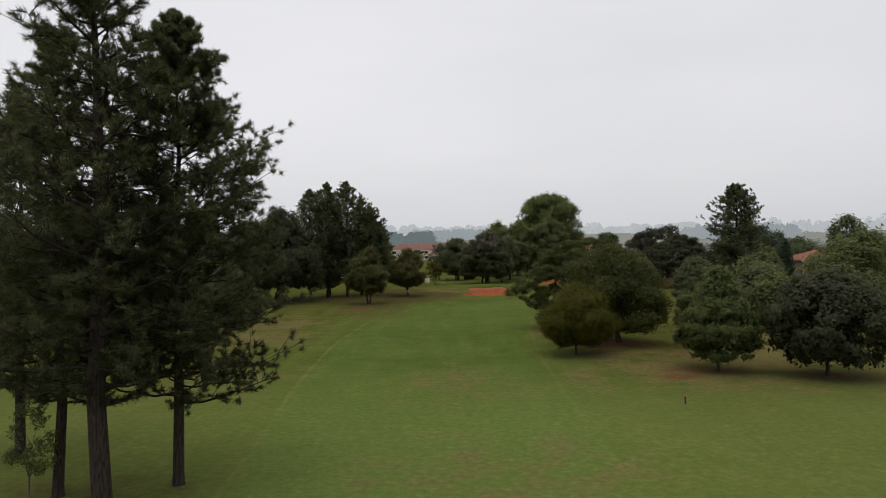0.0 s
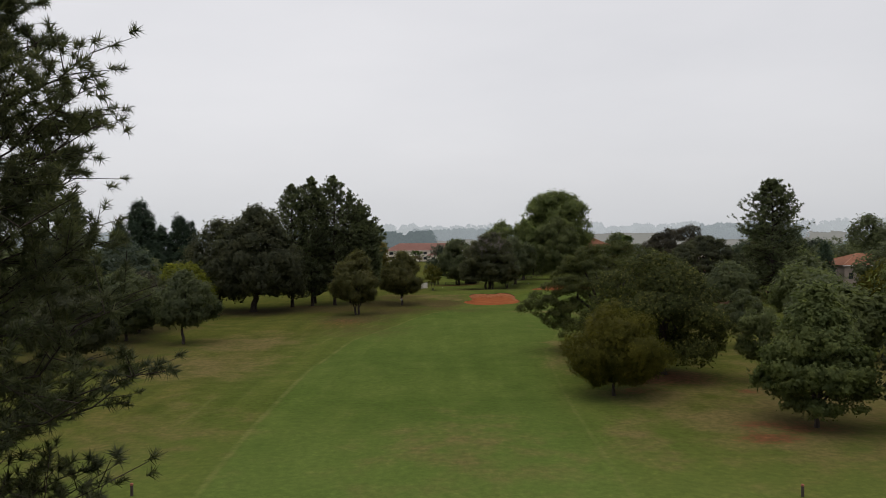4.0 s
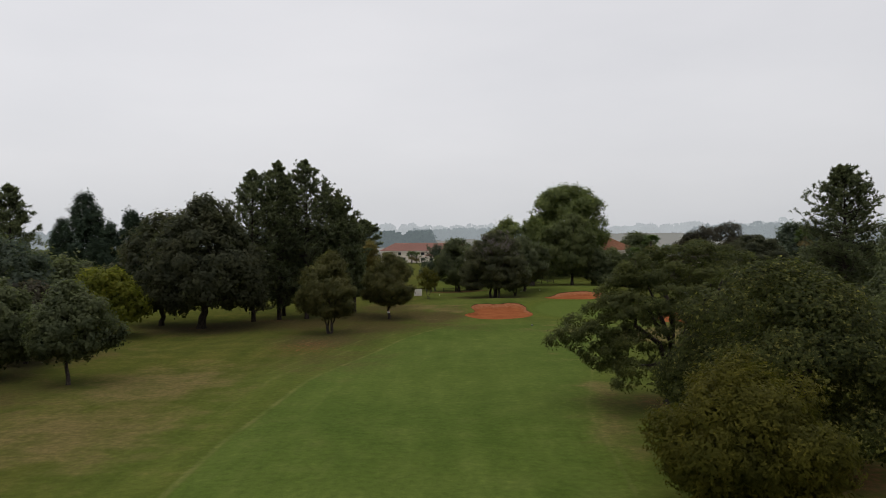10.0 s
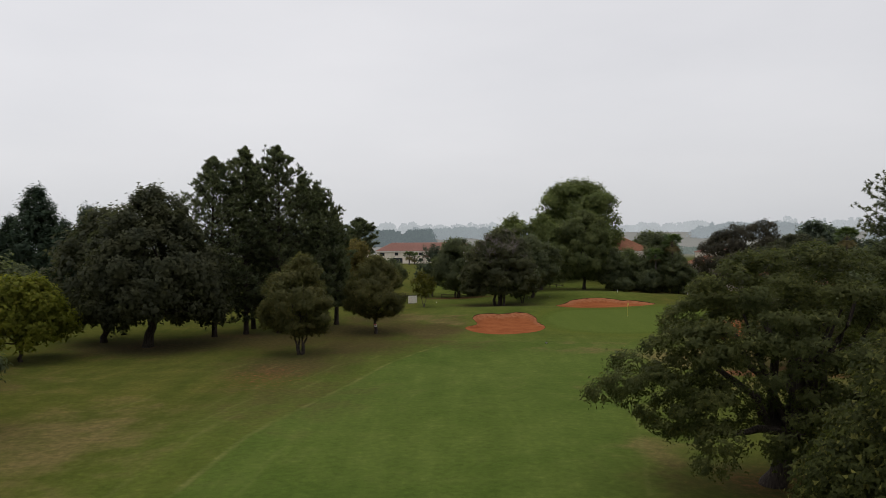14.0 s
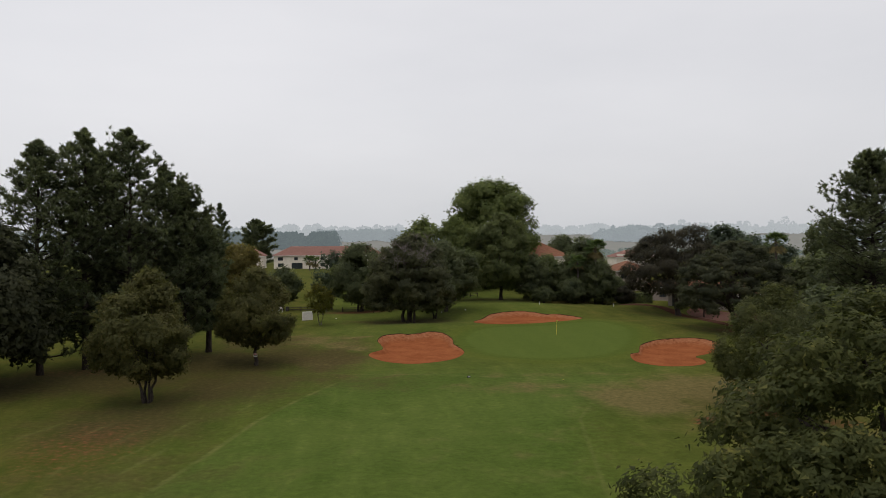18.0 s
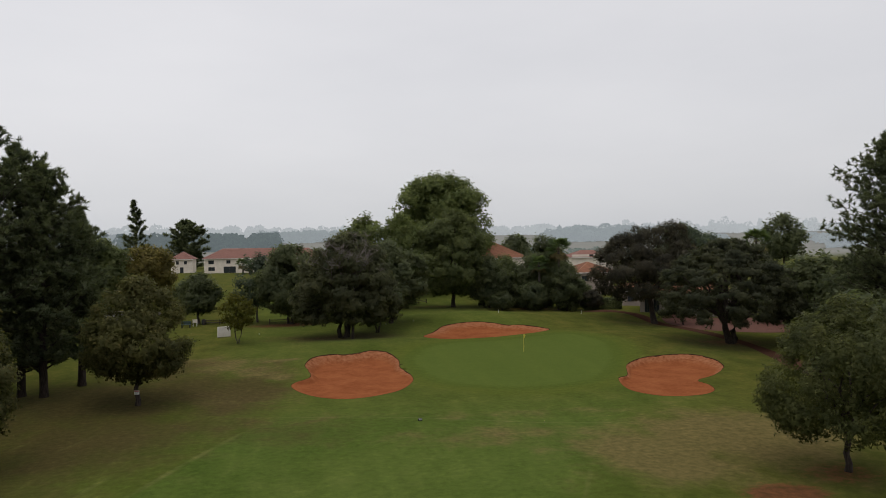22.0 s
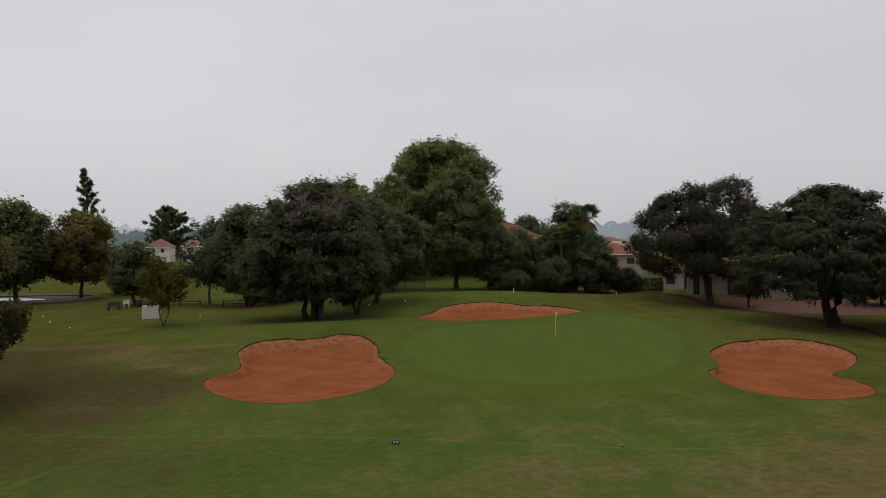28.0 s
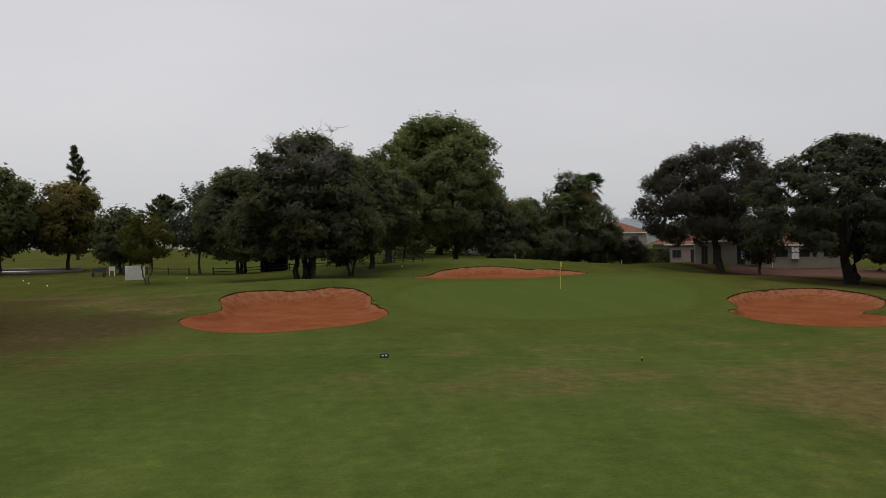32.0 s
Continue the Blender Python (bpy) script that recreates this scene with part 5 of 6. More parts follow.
# ---- palms ----
straw_frond = leaf_material("dry_palm_fronds", (0.1, 0.085, 0.045), (0.17, 0.14, 0.075))


def palm(x, y, height, seed, label, leaves=44, reach=1.5, blade=1.25, skirt=12):
    """A fan palm: rough trunk, stalked fans of pointed blades, and dry fans hanging under the head."""
    rng = np.random.default_rng(seed)
    ob = thing("palm", x, y, float(ground_z(x, y)) - 0.05, label, "palm")
    child("trunk", mesh_of("trunk", *tube([(0, 0, -0.2), (0.1, 0, height * 0.5), (0, 0, height)], (0.3, 0.22, 0.2), 9), bark_grey, True), ob)
    head = np.array([0, 0, height])
    for k in range(leaves + skirt):
        dry = k >= leaves
        a = k * 2.39996
        d = np.array([math.cos(a), math.sin(a), rng.uniform(-1.6, -0.9) if dry else rng.uniform(-0.45, 1.5)])
        d /= np.linalg.norm(d)
        ln = reach * rng.uniform(0.75, 1.15)
        stalk = head + np.linspace(0, 1, 5)[:, None] * d * ln
        stalk[:, 2] -= 0.22 * ln * np.linspace(0, 1, 5) ** 2
        v, f = tube(stalk, np.linspace(0.035, 0.02, 5), 3)
        side = np.cross(d, [0, 0, 1.0])
        side /= np.linalg.norm(side) + 1e-9
        side = side + np.cross(side, d) * rng.uniform(-0.5, 0.5)
        c, tri = stalk[-1], []
        for q in np.linspace(-1.75, 1.75, 19):
            e = d * math.cos(q) + side * math.sin(q)
            w = np.cross(e, np.cross(d, side))
            w /= np.linalg.norm(w) + 1e-9
            bl = blade * (1 - 0.12 * abs(q)) * rng.uniform(0.85, 1.1)
            mid, tip = c + e * bl * 0.55, c + e * bl - np.array([0, 0, 0.22 * bl])
            tri += [(c, mid - w * 0.055, mid + w * 0.055), (mid + w * 0.055, mid - w * 0.055, tip)]
        t = np.array(tri).reshape(-1, 3)
        f = np.array([g for r in f for g in ((r[0], r[1], r[2]), (r[0], r[2], r[-1]))])
        faces = np.concatenate([f, np.arange(len(t)).reshape(-1, 3) + len(v)])
        child("frond", mesh_of("frond", np.concatenate([v, t]), faces, straw_frond if dry else leaf_palm), ob, "dry hanging fan" if dry else "")
    return ob


palm(49.9, 218.9, 11.4, 5, "fan palm with a shaggy head among dark trees")
palm(46.4, 219.4, 8.4, 9, "shorter fan palm at the edge of dark trees", 34, 1.2, 1.1, 6)
palm(81.5, 208.0, 12.9, 6, "palm rising above the tree belt")
palm(-14.0, 349.0, 4.2, 7, "short palm in front of the white houses", 26)
palm(-12.0, 351.0, 3.4, 8, "short palm in front of the white houses", 26)


# ---- houses ----
plaster = plain("cream_plaster", (0.62, 0.56, 0.48), (0.5, 0.44, 0.37), 0.8, 0.85, 0.01)
plaster_grey = plain("grey_beige_plaster", (0.27, 0.23, 0.19), (0.2, 0.168, 0.138), 0.7, 0.85, 0.01)
plaster_pink = plain("beige_plaster", (0.27, 0.22, 0.185), (0.2, 0.165, 0.14), 0.7, 0.85, 0.01)
tile_red = plain("terracotta_tiles", (0.31, 0.16, 0.13), (0.22, 0.11, 0.088), 1.6, 0.8, 0.03, fine=6)
tile_orange = plain("orange_clay_tiles", (0.32, 0.145, 0.085), (0.2, 0.085, 0.05), 1.6, 0.8, 0.03, fine=6)
frame_dark = plain("dark_window_frame", (0.05, 0.045, 0.04), (0.03, 0.028, 0.025), 4, 0.5)
glass, gln, gll, glb = material("window_glass", 0.06, 0.5)
glb.inputs["Base Color"].default_value = (0.025, 0.03, 0.035, 1)
gutter = plain("white_fascia", (0.66, 0.64, 0.6), (0.5, 0.48, 0.45), 2, 0.6)


def hip_roof(x0, x1, y0, y1, z, rise, over=0.5):
    """The slopes of a hipped roof, each of its own rows of tiles, and its ridge."""
    x0, x1, y0, y1 = x0 - over, x1 + over, y0 - over, y1 + over
    w, d = x1 - x0, y1 - y0
    k = min(w, d) / 2
    if w >= d:
        a, b = Vector((x0 + k, (y0 + y1) / 2, z + rise)), Vector((x1 - k, (y0 + y1) / 2, z + rise))
    else:
        a, b = Vector(((x0 + x1) / 2, y0 + k, z + rise)), Vector(((x0 + x1) / 2, y1 - k, z + rise))
    p = [Vector((x0, y0, z)), Vector((x1, y0, z)), Vector((x1, y1, z)), Vector((x0, y1, z))]
    if w >= d:
        return [(p[0], p[1], b, a), (p[1], p[2], b, b), (p[2], p[3], a, b), (p[3], p[0], a, a)], (a, b), p
    return [(p[0], p[1], a, a), (p[1], p[2], b, a), (p[2], p[3], b, b), (p[3], p[0], a, b)], (a, b), p


def tiled_slope(quad, rows, proud=0.035):
    """Overlapping courses of tiles across one slope, with a thickness under them."""
    e0, e1, t1, t0 = [np.array(v) for v in quad]
    nrm = np.cross(e1 - e0, (t0 + t1) / 2 - e0)
    nrm /= np.linalg.norm(nrm)
    line = [(0.0, -0.06)] + [p for r in range(rows) for p in ((r / rows, proud), ((r + 1) / rows * 0.9999, 0.004))]
    v = [q for a, h in line for q in (e0 + (t0 - e0) * a + nrm * h, e1 + (t1 - e1) * a + nrm * h)]
    return np.array(v), np.array([(2 * k, 2 * k + 1, 2 * k + 3, 2 * k + 2) for k in range(len(line) - 1)])


def house(name, label, x, y, w, d, wall_h, rise, wall_mat, roof_mat, turn=0.0, openings=(), over=0.5, rows=14, category="house", group="", chimney=False):
    """A plastered house, front to -y: four walls with real openings in the front one, frames, panes, sills, a tiled hipped roof with ridge and fascia."""
    z = float(ground_z(x, y)) - 0.05
    ob = thing(name, x, y, z, label, category, group, turn=turn)
    x0, x1, y0, y1, th = -w / 2, w / 2, 0.0, d, 0.25
    # front wall, cut round its openings
    cuts = sorted({x0, x1, *[v for o in openings for v in (o[0], o[0] + o[2])]})
    heights = sorted({0.0, wall_h, *[v for o in openings for v in (o[1], o[1] + o[3])]})
    bm = bmesh.new()
    for a, b in zip(cuts[:-1], cuts[1:]):
        for c, e in zip(heights[:-1], heights[1:]):
            if any(o[0] - 1e-4 <= a and b <= o[0] + o[2] + 1e-4 and o[1] - 1e-4 <= c and e <= o[1] + o[3] + 1e-4 for o in openings):
                continue
            bmesh.ops.create_cube(bm, size=1.0, matrix=Matrix.LocRotScale(((a + b) / 2, y0 + th / 2, (c + e) / 2), None, (b - a, th, e - c)))
    bmesh.ops.remove_doubles(bm, verts=bm.verts[:], dist=0.001)
    part("front_wall", bm, wall_mat, ob)
    part("back_wall", box_bm(x0, x1, y1 - th, y1, 0, wall_h), wall_mat, ob)
    part("side_wall", box_bm(x0, x0 + th, y0 + th, y1 - th, 0, wall_h), wall_mat, ob)
    part("side_wall", box_bm(x1 - th, x1, y0 + th, y1 - th, 0, wall_h), wall_mat, ob)
    part("floor_slab", box_bm(x0 + th, x1 - th, y0 + th, y1 - th, -0.1, 0.12), wall_mat, ob)
    for ox, oz, ow, oh in openings:
        tall = oz < 0.3
        win = part("door" if tall else "window", box_bm(ox, ox + ow, y0 + 0.1, y0 + 0.14, oz, oz + oh), glass, ob, "dark glazed opening")
        for a, b, c, e in ((ox, ox + 0.08, oz, oz + oh), (ox + ow - 0.08, ox + ow, oz, oz + oh), (ox + 0.08, ox + ow - 0.08, oz + oh - 0.08, oz + oh), (ox + 0.08, ox + ow - 0.08, oz, oz + 0.08), (ox + ow / 2 - 0.03, ox + ow / 2 + 0.03, oz + 0.08, oz + oh - 0.08)):
            part("frame", box_bm(a, b, y0 + 0.05, y0 + 0.098, c, e), frame_dark, win)
        if not tall:
            part("sill", box_bm(ox - 0.08, ox + ow + 0.08, y0 - 0.08, y0 - 0.003, oz - 0.09, oz - 0.01, 0.012), wall_mat, win)
    slopes, (ra, rb), corners = hip_roof(x0, x1, y0, y1, wall_h + 0.02, rise, over)
    for q in slopes:
        v, f = tiled_slope(q, rows)
        child("roof_slope", mesh_of("roof_slope", v, f, roof_mat), ob, "courses of clay tiles")
    child("ridge", mesh_of("ridge", *tube([ra + Vector((0, 0, 0.03)), (ra + rb) / 2 + Vector((0, 0, 0.03)), rb + Vector((0.01, 0, 0.03))], (0.12, 0.12, 0.12), 8), roof_mat, True), ob)
    for c in corners:
        top = ra if (ra - c).length < (rb - c).length else rb
        child("hip", mesh_of("hip", *tube([c + Vector((0, 0, 0.04)), (c + top) / 2 + Vector((0, 0, 0.05)), top + Vector((0, 0, 0.04))], (0.1, 0.1, 0.1), 6), roof_mat, True), ob)
    part("fascia", box_bm(x0 - over, x1 + over, y0 - over - 0.03, y0 - over, wall_h - 0.16, wall_h + 0.02), gutter, ob)
    part("soffit", box_bm(x0 - over + 0.01, x1 + over - 0.01, y0 - over + 0.01, y1 + over - 0.01, wall_h - 0.03, wall_h - 0.005), gutter, ob)
    if chimney:
        part("chimney", box_bm(x1 - 2.2, x1 - 1.5, d * 0.35, d * 0.35 + 0.7, wall_h + 0.4, wall_h + rise + 1.0, 0.03), wall_mat, ob)
    return ob


# clubhouse side with glazed doors and a long wing
house("clubhouse_wing", "low grey-beige wing with tall glazed doors and clay roof", 64.9, 208.4, 8.4, 8.0, 3.2, 1.9, plaster_grey, tile_orange, -29,
      [(-3.45, 0.06, 0.8, 2.45), (-2.0, 0.06, 0.95, 2.45), (0.9, 0.06, 0.95, 2.45), (2.6, 0.06, 0.95, 2.45)], category="building")
wing = house("clubhouse", "long low grey-beige building with a clay tile roof", 72.3, 204.4, 9.8, 10.5, 3.1, 2.4, plaster_grey, tile_orange, -12,
             [(-3.25, 1.5, 1.65, 0.95), (-0.3, 1.5, 1.45, 0.95), (1.5, 1.5, 0.55, 0.95), (2.9, 1.5, 1.3, 0.95)], category="building")
child("drainpipe", mesh_of("drainpipe", *tube([(-3.6, -0.07, -0.1), (-3.6, -0.07, 2.9), (-3.6, -0.4, 3.05)], (0.045, 0.045, 0.045), 8), gutter, True), wing, "pale drainpipe")
for k, zz in enumerate((1.2, 2.05)):
    ac = thing("air_conditioner", 71.52, 204.55, float(ground_z(72.3, 204.4)) + zz, "white outdoor air conditioning unit fixed to the wall", "air conditioner", "wall units", turn=-12)
    part("casing", box_bm(-0.46, 0.46, -0.34, -0.02, 0, 0.72, 0.02), white, ac)
    child("fan_grille", mesh_of("fan_grille", *tube([(0.08, -0.345, 0.36), (0.08, -0.36, 0.36)], (0.29, 0.26), 18), black, True), ac, "round black fan grille")
    part("bracket", box_bm(-0.4, -0.35, -0.3, 0.0, -0.05, 0.0), black, ac)
    part("bracket", box_bm(0.35, 0.4, -0.3, 0.0, -0.05, 0.0), black, ac)
house("house", "two-storey cream house with an orange tile roof", 51.8, 262.0, 12.0, 11.0, 8.0, 3.6, plaster, tile_orange, 12, [(-4.5, 2.6, 1.6, 1.2), (2.0, 2.6, 1.6, 1.2), (-4.5, 0.8, 1.6, 1.3), (2.0, 0.8, 1.6, 1.3)])
house("house", "two-storey cream house seen between trees", 72.5, 256.0, 9.0, 10.0, 5.2, 2.2, plaster_pink, tile_orange, 0, [(-3.4, 3.2, 1.6, 1.2), (1.2, 3.2, 1.6, 1.2), (-3.4, 0.9, 1.6, 1.3)])
house("house", "white two-storey house with a bright red roof beyond the trees", 104.5, 334.0, 15.0, 10.0, 9.8 - 2.3 - float(ground_z(104.5, 334.0)), 2.3, plaster, tile_red, 0, [(-1.2, 5.0, 1.6, 1.3), (4.0, 5.0, 1.6, 1.3)])
house("house", "beige two-storey house with a hipped clay roof", 87.5, 165.5, 13.0, 11.0, 6.8, 2.2, plaster_pink, tile_orange, 0, [(-5.6, 4.0, 0.9, 1.3), (-5.6, 0.9, 0.9, 1.3), (-1.0, 4.0, 1.5, 1.3), (2.8, 4.0, 1.5, 1.3), (1.0, 0.06, 1.8, 2.1)], chimney=True)
house("house", "small pale house with an orange tile roof behind the clubhouse", 68.6, 225.0, 7.0, 7.0, 3.0, 1.6, plaster_pink, tile_orange, -10, [(-2.6, 0.9, 1.4, 1.2), (0.2, 0.06, 1.0, 2.1), (1.7, 0.9, 1.2, 1.2)])
notice = thing("notice_board", 65.4, 206.0, float(ground_z(65.4, 206.0)), "small blue and white notice board on a post", "sign", turn=-25)
part("post", box_bm(-0.04, 0.04, 0.032, 0.09, -0.2, 1.9), black, notice)
part("panel", box_bm(-0.3, 0.3, -0.03, 0.03, 0.9, 1.9, 0.01), white, notice)
part("header", box_bm(-0.28, 0.28, -0.036, -0.031, 1.45, 1.86), plain("blue_sign_paint", (0.05, 0.12, 0.32), (0.04, 0.09, 0.24), 4, 0.5), notice, "blue header band")
# the white terrace across the course
house("townhouse", "long white two-storey terrace with a terracotta roof and dark garage", -7.3, 366.0, 42.6, 12.0, 5.2, 3.4, plaster, tile_red, 0,
      [(-19.8, 3.3, 1.9, 1.3), (-19.8, 0.9, 2.2, 1.3), (-14.6, 0.06, 4.2, 2.3), (-13.6, 3.4, 1.4, 1.2), (-8.5, 3.4, 1.6, 1.2), (-3.5, 3.4, 1.6, 1.2), (1.5, 3.4, 1.6, 1.2), (6.5, 3.4, 1.6, 1.2), (12.0, 3.4, 1.6, 1.2), (17.2, 3.4, 1.6, 1.2), (-3.5, 0.9, 1.6, 1.3), (1.5, 0.9, 1.6, 1.3), (12.0, 0.9, 1.6, 1.3)], rows=16, group="far terrace")
house("townhouse", "low white front wing with a terracotta roof", -2.0, 358.0, 13.0, 7.5, 2.9, 2.0, plaster, tile_red, 0, [(-4.8, 0.9, 1.6, 1.2), (-0.6, 0.06, 1.1, 2.1), (2.6, 0.9, 1.6, 1.2)], group="far terrace")
house("townhouse", "small white house with a red hipped roof", -37.0, 372.0, 7.4, 10.0, 5.0, 2.6, plaster, tile_red, 0, [(-2.0, 3.2, 1.0, 1.2), (0.8, 3.2, 1.0, 1.2), (-0.6, 0.06, 1.2, 2.1)], group="far terrace")
house("townhouse", "low white house with a red roof far across the course", -64.0, 380.0, 16.0, 10.0, 3.0, 2.6, plaster, tile_red, 0, [(-5, 0.9, 1.8, 1.3), (2, 0.9, 1.8, 1.3)], group="far terrace")

# ---- paving by the clubhouse ----
paving = plain("red_brick_paving", (0.115, 0.056, 0.042), (0.07, 0.037, 0.029), 1.2, 1.0, 0.01)
paving.node_tree.nodes["Principled BSDF"].inputs["Specular IOR Level"].default_value = 0.05


def draped(name, poly, mat, label, category, lift=0.035, step=1.0):
    """A paved sheet that follows the ground inside an outline."""
    lo, hi = poly.min(0), poly.max(0)
    xs, ys = np.arange(lo[0], hi[0] + step, step), np.arange(lo[1], hi[1] + step, step)
    X, Y = np.meshgrid(xs, ys)
    n = len(xs)
    q = (np.arange(len(ys) - 1)[:, None] * n + np.arange(n - 1)[None]).ravel()
    f = np.stack([q, q + 1, q + n + 1, q + n], 1)
    X, Y = X.ravel(), Y.ravel()
    s, cx, cy = outline_dist(X, Y, poly)
    m = np.abs(s) < step * 0.6
    X[m], Y[m] = cx[m], cy[m]
    f = f[inside(X[f].mean(1), Y[f].mean(1), poly)]
    return tagged(new(name, mesh_of(name, np.column_stack([X, Y, ground_z(X, Y) + lift]), f, mat, True)), label, category, kind="structure")


path_mat = plain("worn_path_soil", (0.07, 0.034, 0.023), (0.036, 0.021, 0.014), 1.5, 1.0, 0.01)
path_mat.node_tree.nodes["Principled BSDF"].inputs["Specular IOR Level"].default_value = 0.0
draped("pavement", spline(((61.6, 203.5), (65.5, 206.4), (69.5, 203.8), (77.0, 202.0), (84, 200.5), (85, 192), (74, 187), (66, 187), (61.5, 190), (60.6, 196))), paving, "worn red brick paving in front of the clubhouse", "paving")
draped("path", spline(((52.5, 214.5), (57.0, 213.6), (59.6, 206), (60.4, 196), (60.6, 186), (59.6, 176), (57.6, 167), (54.4, 155), (51.4, 156.2), (55.6, 167.9), (58.0, 176), (58.6, 186), (58.4, 196), (57.0, 206), (54, 211.5))), path_mat, "narrow red-brown path round the green", "path", 0.03, 0.5)

# ---- pond ----
water, _, _, wb = material("still_water", 0.04, 0.14)
wb.inputs["Base Color"].default_value = (0.03, 0.035, 0.03, 1)
stone = plain("concrete_coping", (0.15, 0.13, 0.105), (0.07, 0.062, 0.05), 2, 0.9, 0.02)
pond_line = spline(((-38, 226), (-38, 233), (-29, 236), (-21, 233), (-19.4, 229), (-23, 224.5), (-30, 223.5)))
mud = plain("dark_mud", (0.05, 0.042, 0.03), (0.024, 0.021, 0.015), 1.2, 0.9, 0.02)
draped("mud", pond_line, mud, "bare dark mud inside the pond's rim", "mud", 0.03, 1.0)
draped("water", spline(((-37, 227.2), (-37, 230.6), (-31, 231.2), (-26.4, 230.0), (-25.8, 228.4), (-30, 226.9))), water, "still grey pond water", "pond", 0.07, 0.5)
pz = ground_z(pond_line[:, 0], pond_line[:, 1])
loop = np.column_stack([pond_line, pz + 0.12])
kerb = thing("pond_wall", -28, 230, 0, "low concrete wall round the pond", "wall")
for a in range(0, len(loop), 7):
    seg = np.concatenate([loop, loop[:1]])[a:a + 8] - [-28, 230, 0]
    if len(seg) > 1:
        child("coping", mesh_of("coping", *tube(seg, np.full(len(seg), 0.24), 6), stone), kerb)

# ---- fences ----
def rail_fence(points, label, gap=2.0, high=0.85):
    pts = np.array(points, float)
    ob = thing("rail_fence", pts[0, 0], pts[0, 1], 0, label, "fence", "post and rail fences")
    o = np.array([pts[0, 0], pts[0, 1], 0])
    run = np.r_[0, np.cumsum(np.hypot(*np.diff(pts, axis=0).T))]
    s = np.linspace(0, run[-1], max(2, int(run[-1] / gap) + 1))
    xy = np.column_stack([np.interp(s, run, pts[:, 0]), np.interp(s, run, pts[:, 1])])
    z = ground_z(xy[:, 0], xy[:, 1])
    for (a, b), h in zip(xy, z):
        child("post", mesh_of("post", *tube([(a - o[0], b - o[1], h - 0.2), (a - o[0], b - o[1], h + high)], (0.085, 0.075), 7), wood_dark, True), ob)
    for lv in (0.35, 0.68):
        for i in range(len(xy) - 1):
            p, q = (np.array([*xy[k], z[k] + lv * high / 0.85]) - o for k in (i, i + 1))
            child("rail", mesh_of("rail", *tube([p, (p + q) / 2 - [0, 0, 0.01], q], (0.05, 0.05, 0.05), 6), wood_dark, True), ob)


rail_fence(((-9.5, 211.0), (-2.6, 211.0)), "low dark post and rail fence on the grass", 2.3)
rail_fence(((0.2, 210.0), (6, 209.0)), "low dark post and rail fence under the trees", 2.2)
rail_fence(((6.5, 209.5), (13, 212.5), (19, 220), (24.0, 231.0), (29.0, 236.0)), "low dark post and rail fence winding behind the trees", 2.4)
rail_fence(((22, 262), (36, 262), (50, 258)), "far dark post and rail fence", 2.6)

# ---- small things on the course ----
def boundary_stake(x, y, label):
    ob = thing("distance_stake", x, y, float(ground_z(x, y)), label, "stake", "distance stakes")
    part("post", box_bm(-0.055, 0.055, -0.055, 0.055, -0.15, 0.5, 0.01), wood_dark, ob)
    part("cap", box_bm(-0.06, 0.06, -0.06, 0.06, 0.503, 0.6, 0.012), plain("red_brown_paint", (0.3, 0.1, 0.06), (0.2, 0.07, 0.05), 5), ob, "painted reddish cap")


boundary_stake(-14.4, 52.3, "short dark wooden stake with a reddish top in the rough")
boundary_stake(17.5, 52.1, "short dark wooden stake with a reddish top in the rough")
peg = thing("peg", 22.0, 145.9, float(ground_z(22.0, 145.9)), "small dark peg with a yellow top in the grass", "peg")
part("shaft", box_bm(-0.018, 0.018, -0.018, 0.018, -0.1, 0.09), black, peg)
part("cap", box_bm(-0.022, 0.022, -0.022, 0.022, 0.092, 0.13, 0.006), yellow, peg)

mark = thing("marker", 13.2, 147.7, float(ground_z(13.2, 147.7)), "small black marker block with white figures on the grass", "marker")
part("block", box_bm(-0.15, 0.15, -0.07, 0.07, -0.03, 0.15, 0.025), black, mark)
part("figure", box_bm(-0.1, -0.03, -0.074, -0.0705, 0.05, 0.105), white, mark, "white bar")
part("figure", box_bm(0.03, 0.09, -0.074, -0.0705, 0.05, 0.105), white, mark, "white bar")

board = thing("white_board", -5.0, 194.6, float(ground_z(-5.0, 194.6)), "blank off-white board standing on the grass", "board", turn=24)
part("panel", box_bm(-0.85, 0.85, -0.12, 0.12, 0.02, 1.35, 0.02), plain("pale_cream_board", (0.6, 0.56, 0.5), (0.48, 0.45, 0.4), 1.2, 0.7), board)
part("base", box_bm(-0.9, 0.9, -0.2, 0.2, -0.05, 0.018), stone, board)
bin_ob = thing("bench", -11.7, 208.2, float(ground_z(-11.7, 208.2)), "dark green painted bench beside the path", "bench")
bench_green = plain("dark_green_paint", (0.03, 0.05, 0.042), (0.018, 0.03, 0.026), 4, 0.6)
part("seat", box_bm(-0.7, 0.7, -0.25, 0.25, 0.42, 0.5, 0.015), bench_green, bin_ob)
part("backrest", box_bm(-0.7, 0.7, 0.22, 0.3, 0.5, 0.95, 0.015), bench_green, bin_ob)
for sx in (-0.62, 0.5):
    part("leg", box_bm(sx, sx + 0.12, -0.25, 0.3, -0.05, 0.418, 0.01), black, bin_ob)
sign = thing("tee_sign", -10.6, 209.4, float(ground_z(-10.6, 209.4)), "small pale sign on two legs", "sign")
part("panel", box_bm(-0.34, 0.34, -0.03, 0.03, 0.55, 1.05, 0.01), plain("pale_sign", (0.55, 0.5, 0.42)), sign)
part("leg", box_bm(-0.3, -0.23, -0.03, 0.03, -0.1, 0.548), white, sign)
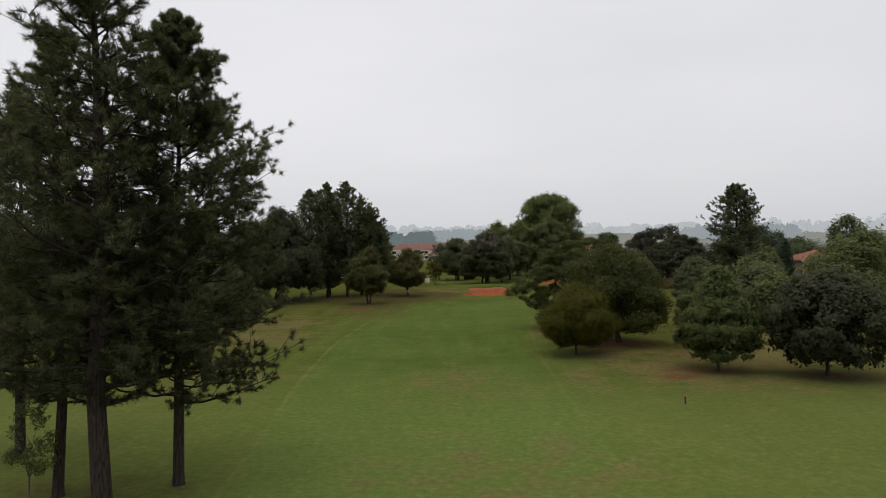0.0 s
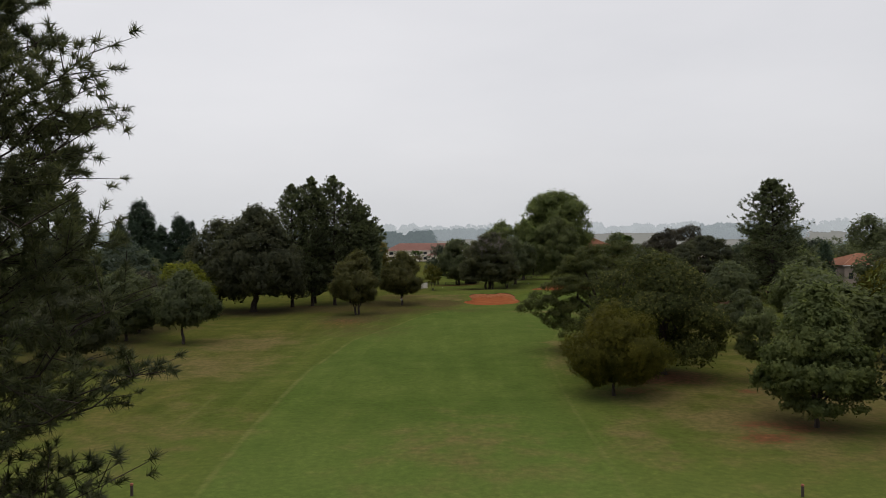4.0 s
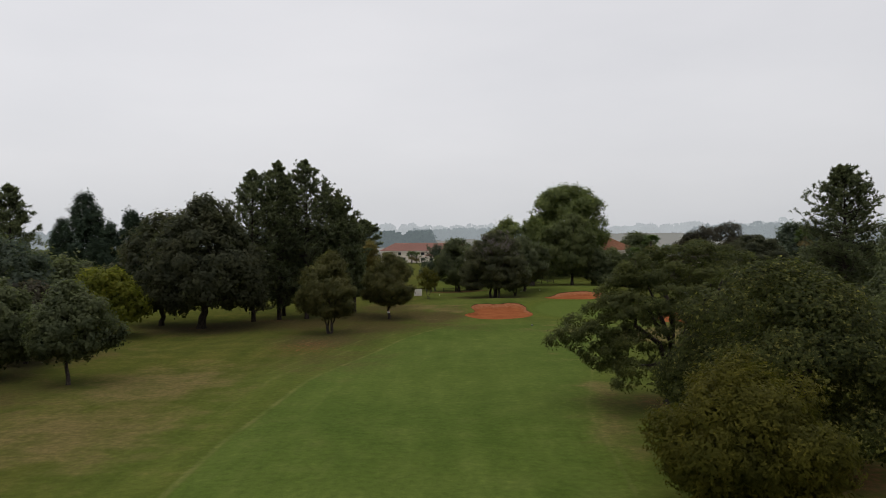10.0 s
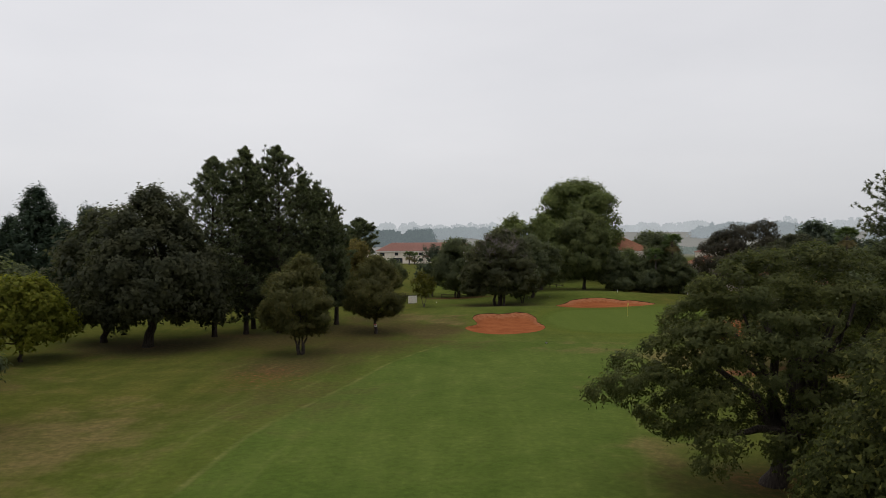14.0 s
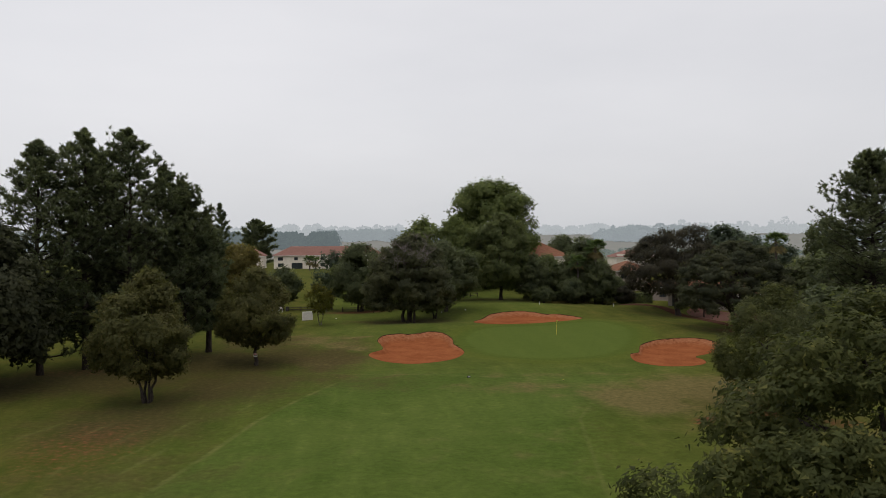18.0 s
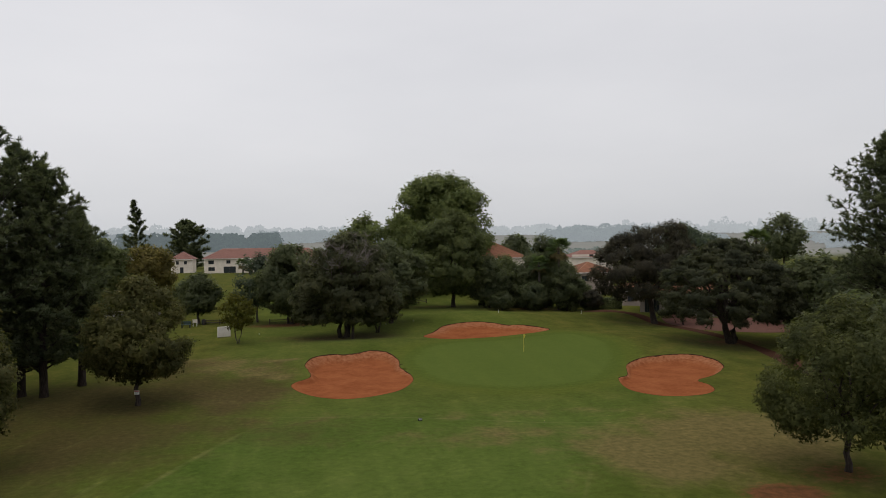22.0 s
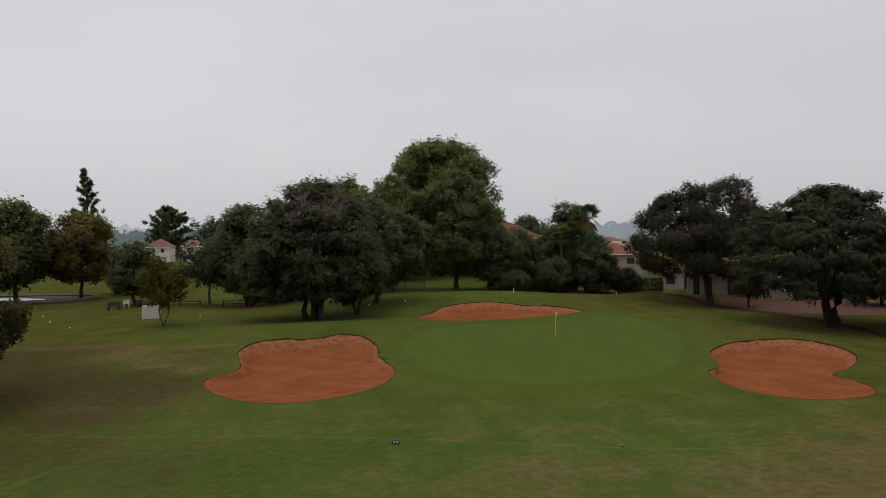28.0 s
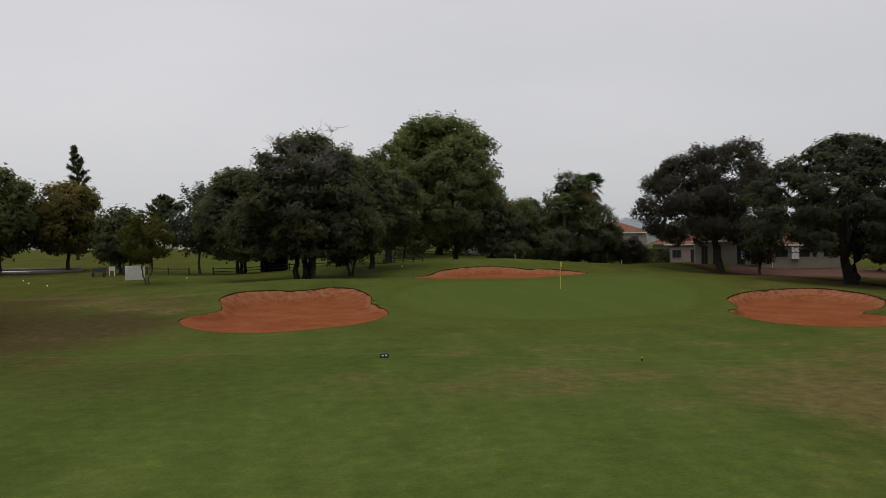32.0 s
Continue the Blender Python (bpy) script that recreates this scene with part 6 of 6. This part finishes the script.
part("leg", box_bm(0.23, 0.3, -0.03, 0.03, -0.1, 0.548), white, sign)
litter = thing("litter_bin", -9.6, 211.4, float(ground_z(-9.6, 211.4)), "dark round litter bin by the fence", "litter bin")
child("drum", mesh_of("drum", *tube([(0, 0, 0), (0, 0, 0.1), (0, 0, 0.8), (0, 0, 0.82)], (0.27, 0.3, 0.33, 0.02), 14), black, True), litter)
for gx0, gy0 in ((-14.8, 196.5), (-10.8, 189.0), (-0.6, 196.0), (-17.5, 203.0), (16.8, 199.6), (21.0, 201.0)):
    tee = thing("tee_marker", gx0, gy0, float(ground_z(gx0, gy0)), "small white ball-shaped tee marker on the grass", "tee marker", "tee markers")
    bm = bmesh.new()
    bmesh.ops.create_uvsphere(bm, u_segments=10, v_segments=6, radius=0.075, matrix=Matrix.Translation((0, 0, 0.06)))
    part("ball", bm, white, tee, smooth=True)
    part("spike", box_bm(-0.012, 0.012, -0.012, 0.012, -0.08, 0.02), black, tee)
# white marker posts along the back of the green
for gx0, gy0 in ((34.5, 203.5), (49.5, 207.5)):
    st = thing("marker_post", gx0, gy0, float(ground_z(gx0, gy0)), "thin white post on the grass bank", "post")
    part("post", box_bm(-0.03, 0.03, -0.03, 0.03, -0.2, 0.55, 0.008), white, st)

# dark timber shelter under the trees
hut = thing("shelter", 7.0, 212.0, float(ground_z(7.0, 212.0)), "small dark timber shelter half hidden under trees", "shelter")
for sx in (-1.6, 1.45):
    part("side_wall", box_bm(sx, sx + 0.15, 0, 2.4, -0.1, 2.3), wood_dark, hut)
part("back_wall", box_bm(-1.45, 1.45, 2.25, 2.4, -0.1, 2.3), wood_dark, hut)
part("roof", box_bm(-1.9, 1.9, -0.4, 2.8, 2.305, 2.42, 0.02), wood_dark, hut)

# clipped hedge by the clubhouse
hedge_rng = np.random.default_rng(3)
hedge = thing("hedge", 57.0, 216.5, float(ground_z(57.0, 216.5)), "dark clipped hedge beside the path", "hedge")
hp = hedge_rng.uniform(-1, 1, (7000, 3))
face = hedge_rng.integers(0, 3, 7000)
hp[np.arange(7000), face] = np.sign(hp[np.arange(7000), face]) * hedge_rng.uniform(0.9, 1.04, 7000)
hn = np.zeros((7000, 3))
hn[np.arange(7000), face] = np.sign(hp[np.arange(7000), face])
child("foliage", mesh_of("foliage", *sprays(hedge_rng, hp * [3.2, 1.1, 0.95] + [0, 0, 0.95], hn, 0.24), leaf_deep), hedge)


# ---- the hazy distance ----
# air haze painted as a grey-blue glow on the far trees
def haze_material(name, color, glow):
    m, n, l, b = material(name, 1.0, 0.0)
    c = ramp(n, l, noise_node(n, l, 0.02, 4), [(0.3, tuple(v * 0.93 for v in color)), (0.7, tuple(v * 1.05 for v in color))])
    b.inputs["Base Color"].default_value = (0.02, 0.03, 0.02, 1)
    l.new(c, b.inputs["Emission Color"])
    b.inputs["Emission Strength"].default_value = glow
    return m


def far_wood(label, mat, spots, tall, wide, seed, size, per=70, pointed=0.2):
    """A distant belt of trees made of coarse sprays: rounded and pointed crowns side by side."""
    rng = np.random.default_rng(seed)
    at, nrm, per = [], [], per * 2
    for x, y, k in spots:
        z = float(ground_z(x, y))
        h = tall * k * rng.uniform(0.75, 1.2)
        w = wide * rng.uniform(0.7, 1.25)
        u = rng.uniform(0, 1, per)
        a = rng.uniform(0, 6.28, per)
        prof = (1 - u) if rng.uniform() < pointed else np.sqrt(np.clip(1 - (u * 1.06 - 0.25) ** 2 * 1.4, 0.02, 1))
        r = w * prof * rng.uniform(0.5, 1.0, per)
        at.append(np.column_stack([x + np.cos(a) * r, y + np.sin(a) * r, z + h * u]))
        nrm.append(np.column_stack([np.cos(a), np.sin(a), 0.3 + 0 * a]))
    v, f = sprays(rng, np.concatenate(at), np.concatenate(nrm), size * 0.5, wide=0.9, loose=0.5)
    tagged(new("backdrop", mesh_of("backdrop", v, f, mat)), label, "distant trees", kind="structure")


rb = np.random.default_rng(21)
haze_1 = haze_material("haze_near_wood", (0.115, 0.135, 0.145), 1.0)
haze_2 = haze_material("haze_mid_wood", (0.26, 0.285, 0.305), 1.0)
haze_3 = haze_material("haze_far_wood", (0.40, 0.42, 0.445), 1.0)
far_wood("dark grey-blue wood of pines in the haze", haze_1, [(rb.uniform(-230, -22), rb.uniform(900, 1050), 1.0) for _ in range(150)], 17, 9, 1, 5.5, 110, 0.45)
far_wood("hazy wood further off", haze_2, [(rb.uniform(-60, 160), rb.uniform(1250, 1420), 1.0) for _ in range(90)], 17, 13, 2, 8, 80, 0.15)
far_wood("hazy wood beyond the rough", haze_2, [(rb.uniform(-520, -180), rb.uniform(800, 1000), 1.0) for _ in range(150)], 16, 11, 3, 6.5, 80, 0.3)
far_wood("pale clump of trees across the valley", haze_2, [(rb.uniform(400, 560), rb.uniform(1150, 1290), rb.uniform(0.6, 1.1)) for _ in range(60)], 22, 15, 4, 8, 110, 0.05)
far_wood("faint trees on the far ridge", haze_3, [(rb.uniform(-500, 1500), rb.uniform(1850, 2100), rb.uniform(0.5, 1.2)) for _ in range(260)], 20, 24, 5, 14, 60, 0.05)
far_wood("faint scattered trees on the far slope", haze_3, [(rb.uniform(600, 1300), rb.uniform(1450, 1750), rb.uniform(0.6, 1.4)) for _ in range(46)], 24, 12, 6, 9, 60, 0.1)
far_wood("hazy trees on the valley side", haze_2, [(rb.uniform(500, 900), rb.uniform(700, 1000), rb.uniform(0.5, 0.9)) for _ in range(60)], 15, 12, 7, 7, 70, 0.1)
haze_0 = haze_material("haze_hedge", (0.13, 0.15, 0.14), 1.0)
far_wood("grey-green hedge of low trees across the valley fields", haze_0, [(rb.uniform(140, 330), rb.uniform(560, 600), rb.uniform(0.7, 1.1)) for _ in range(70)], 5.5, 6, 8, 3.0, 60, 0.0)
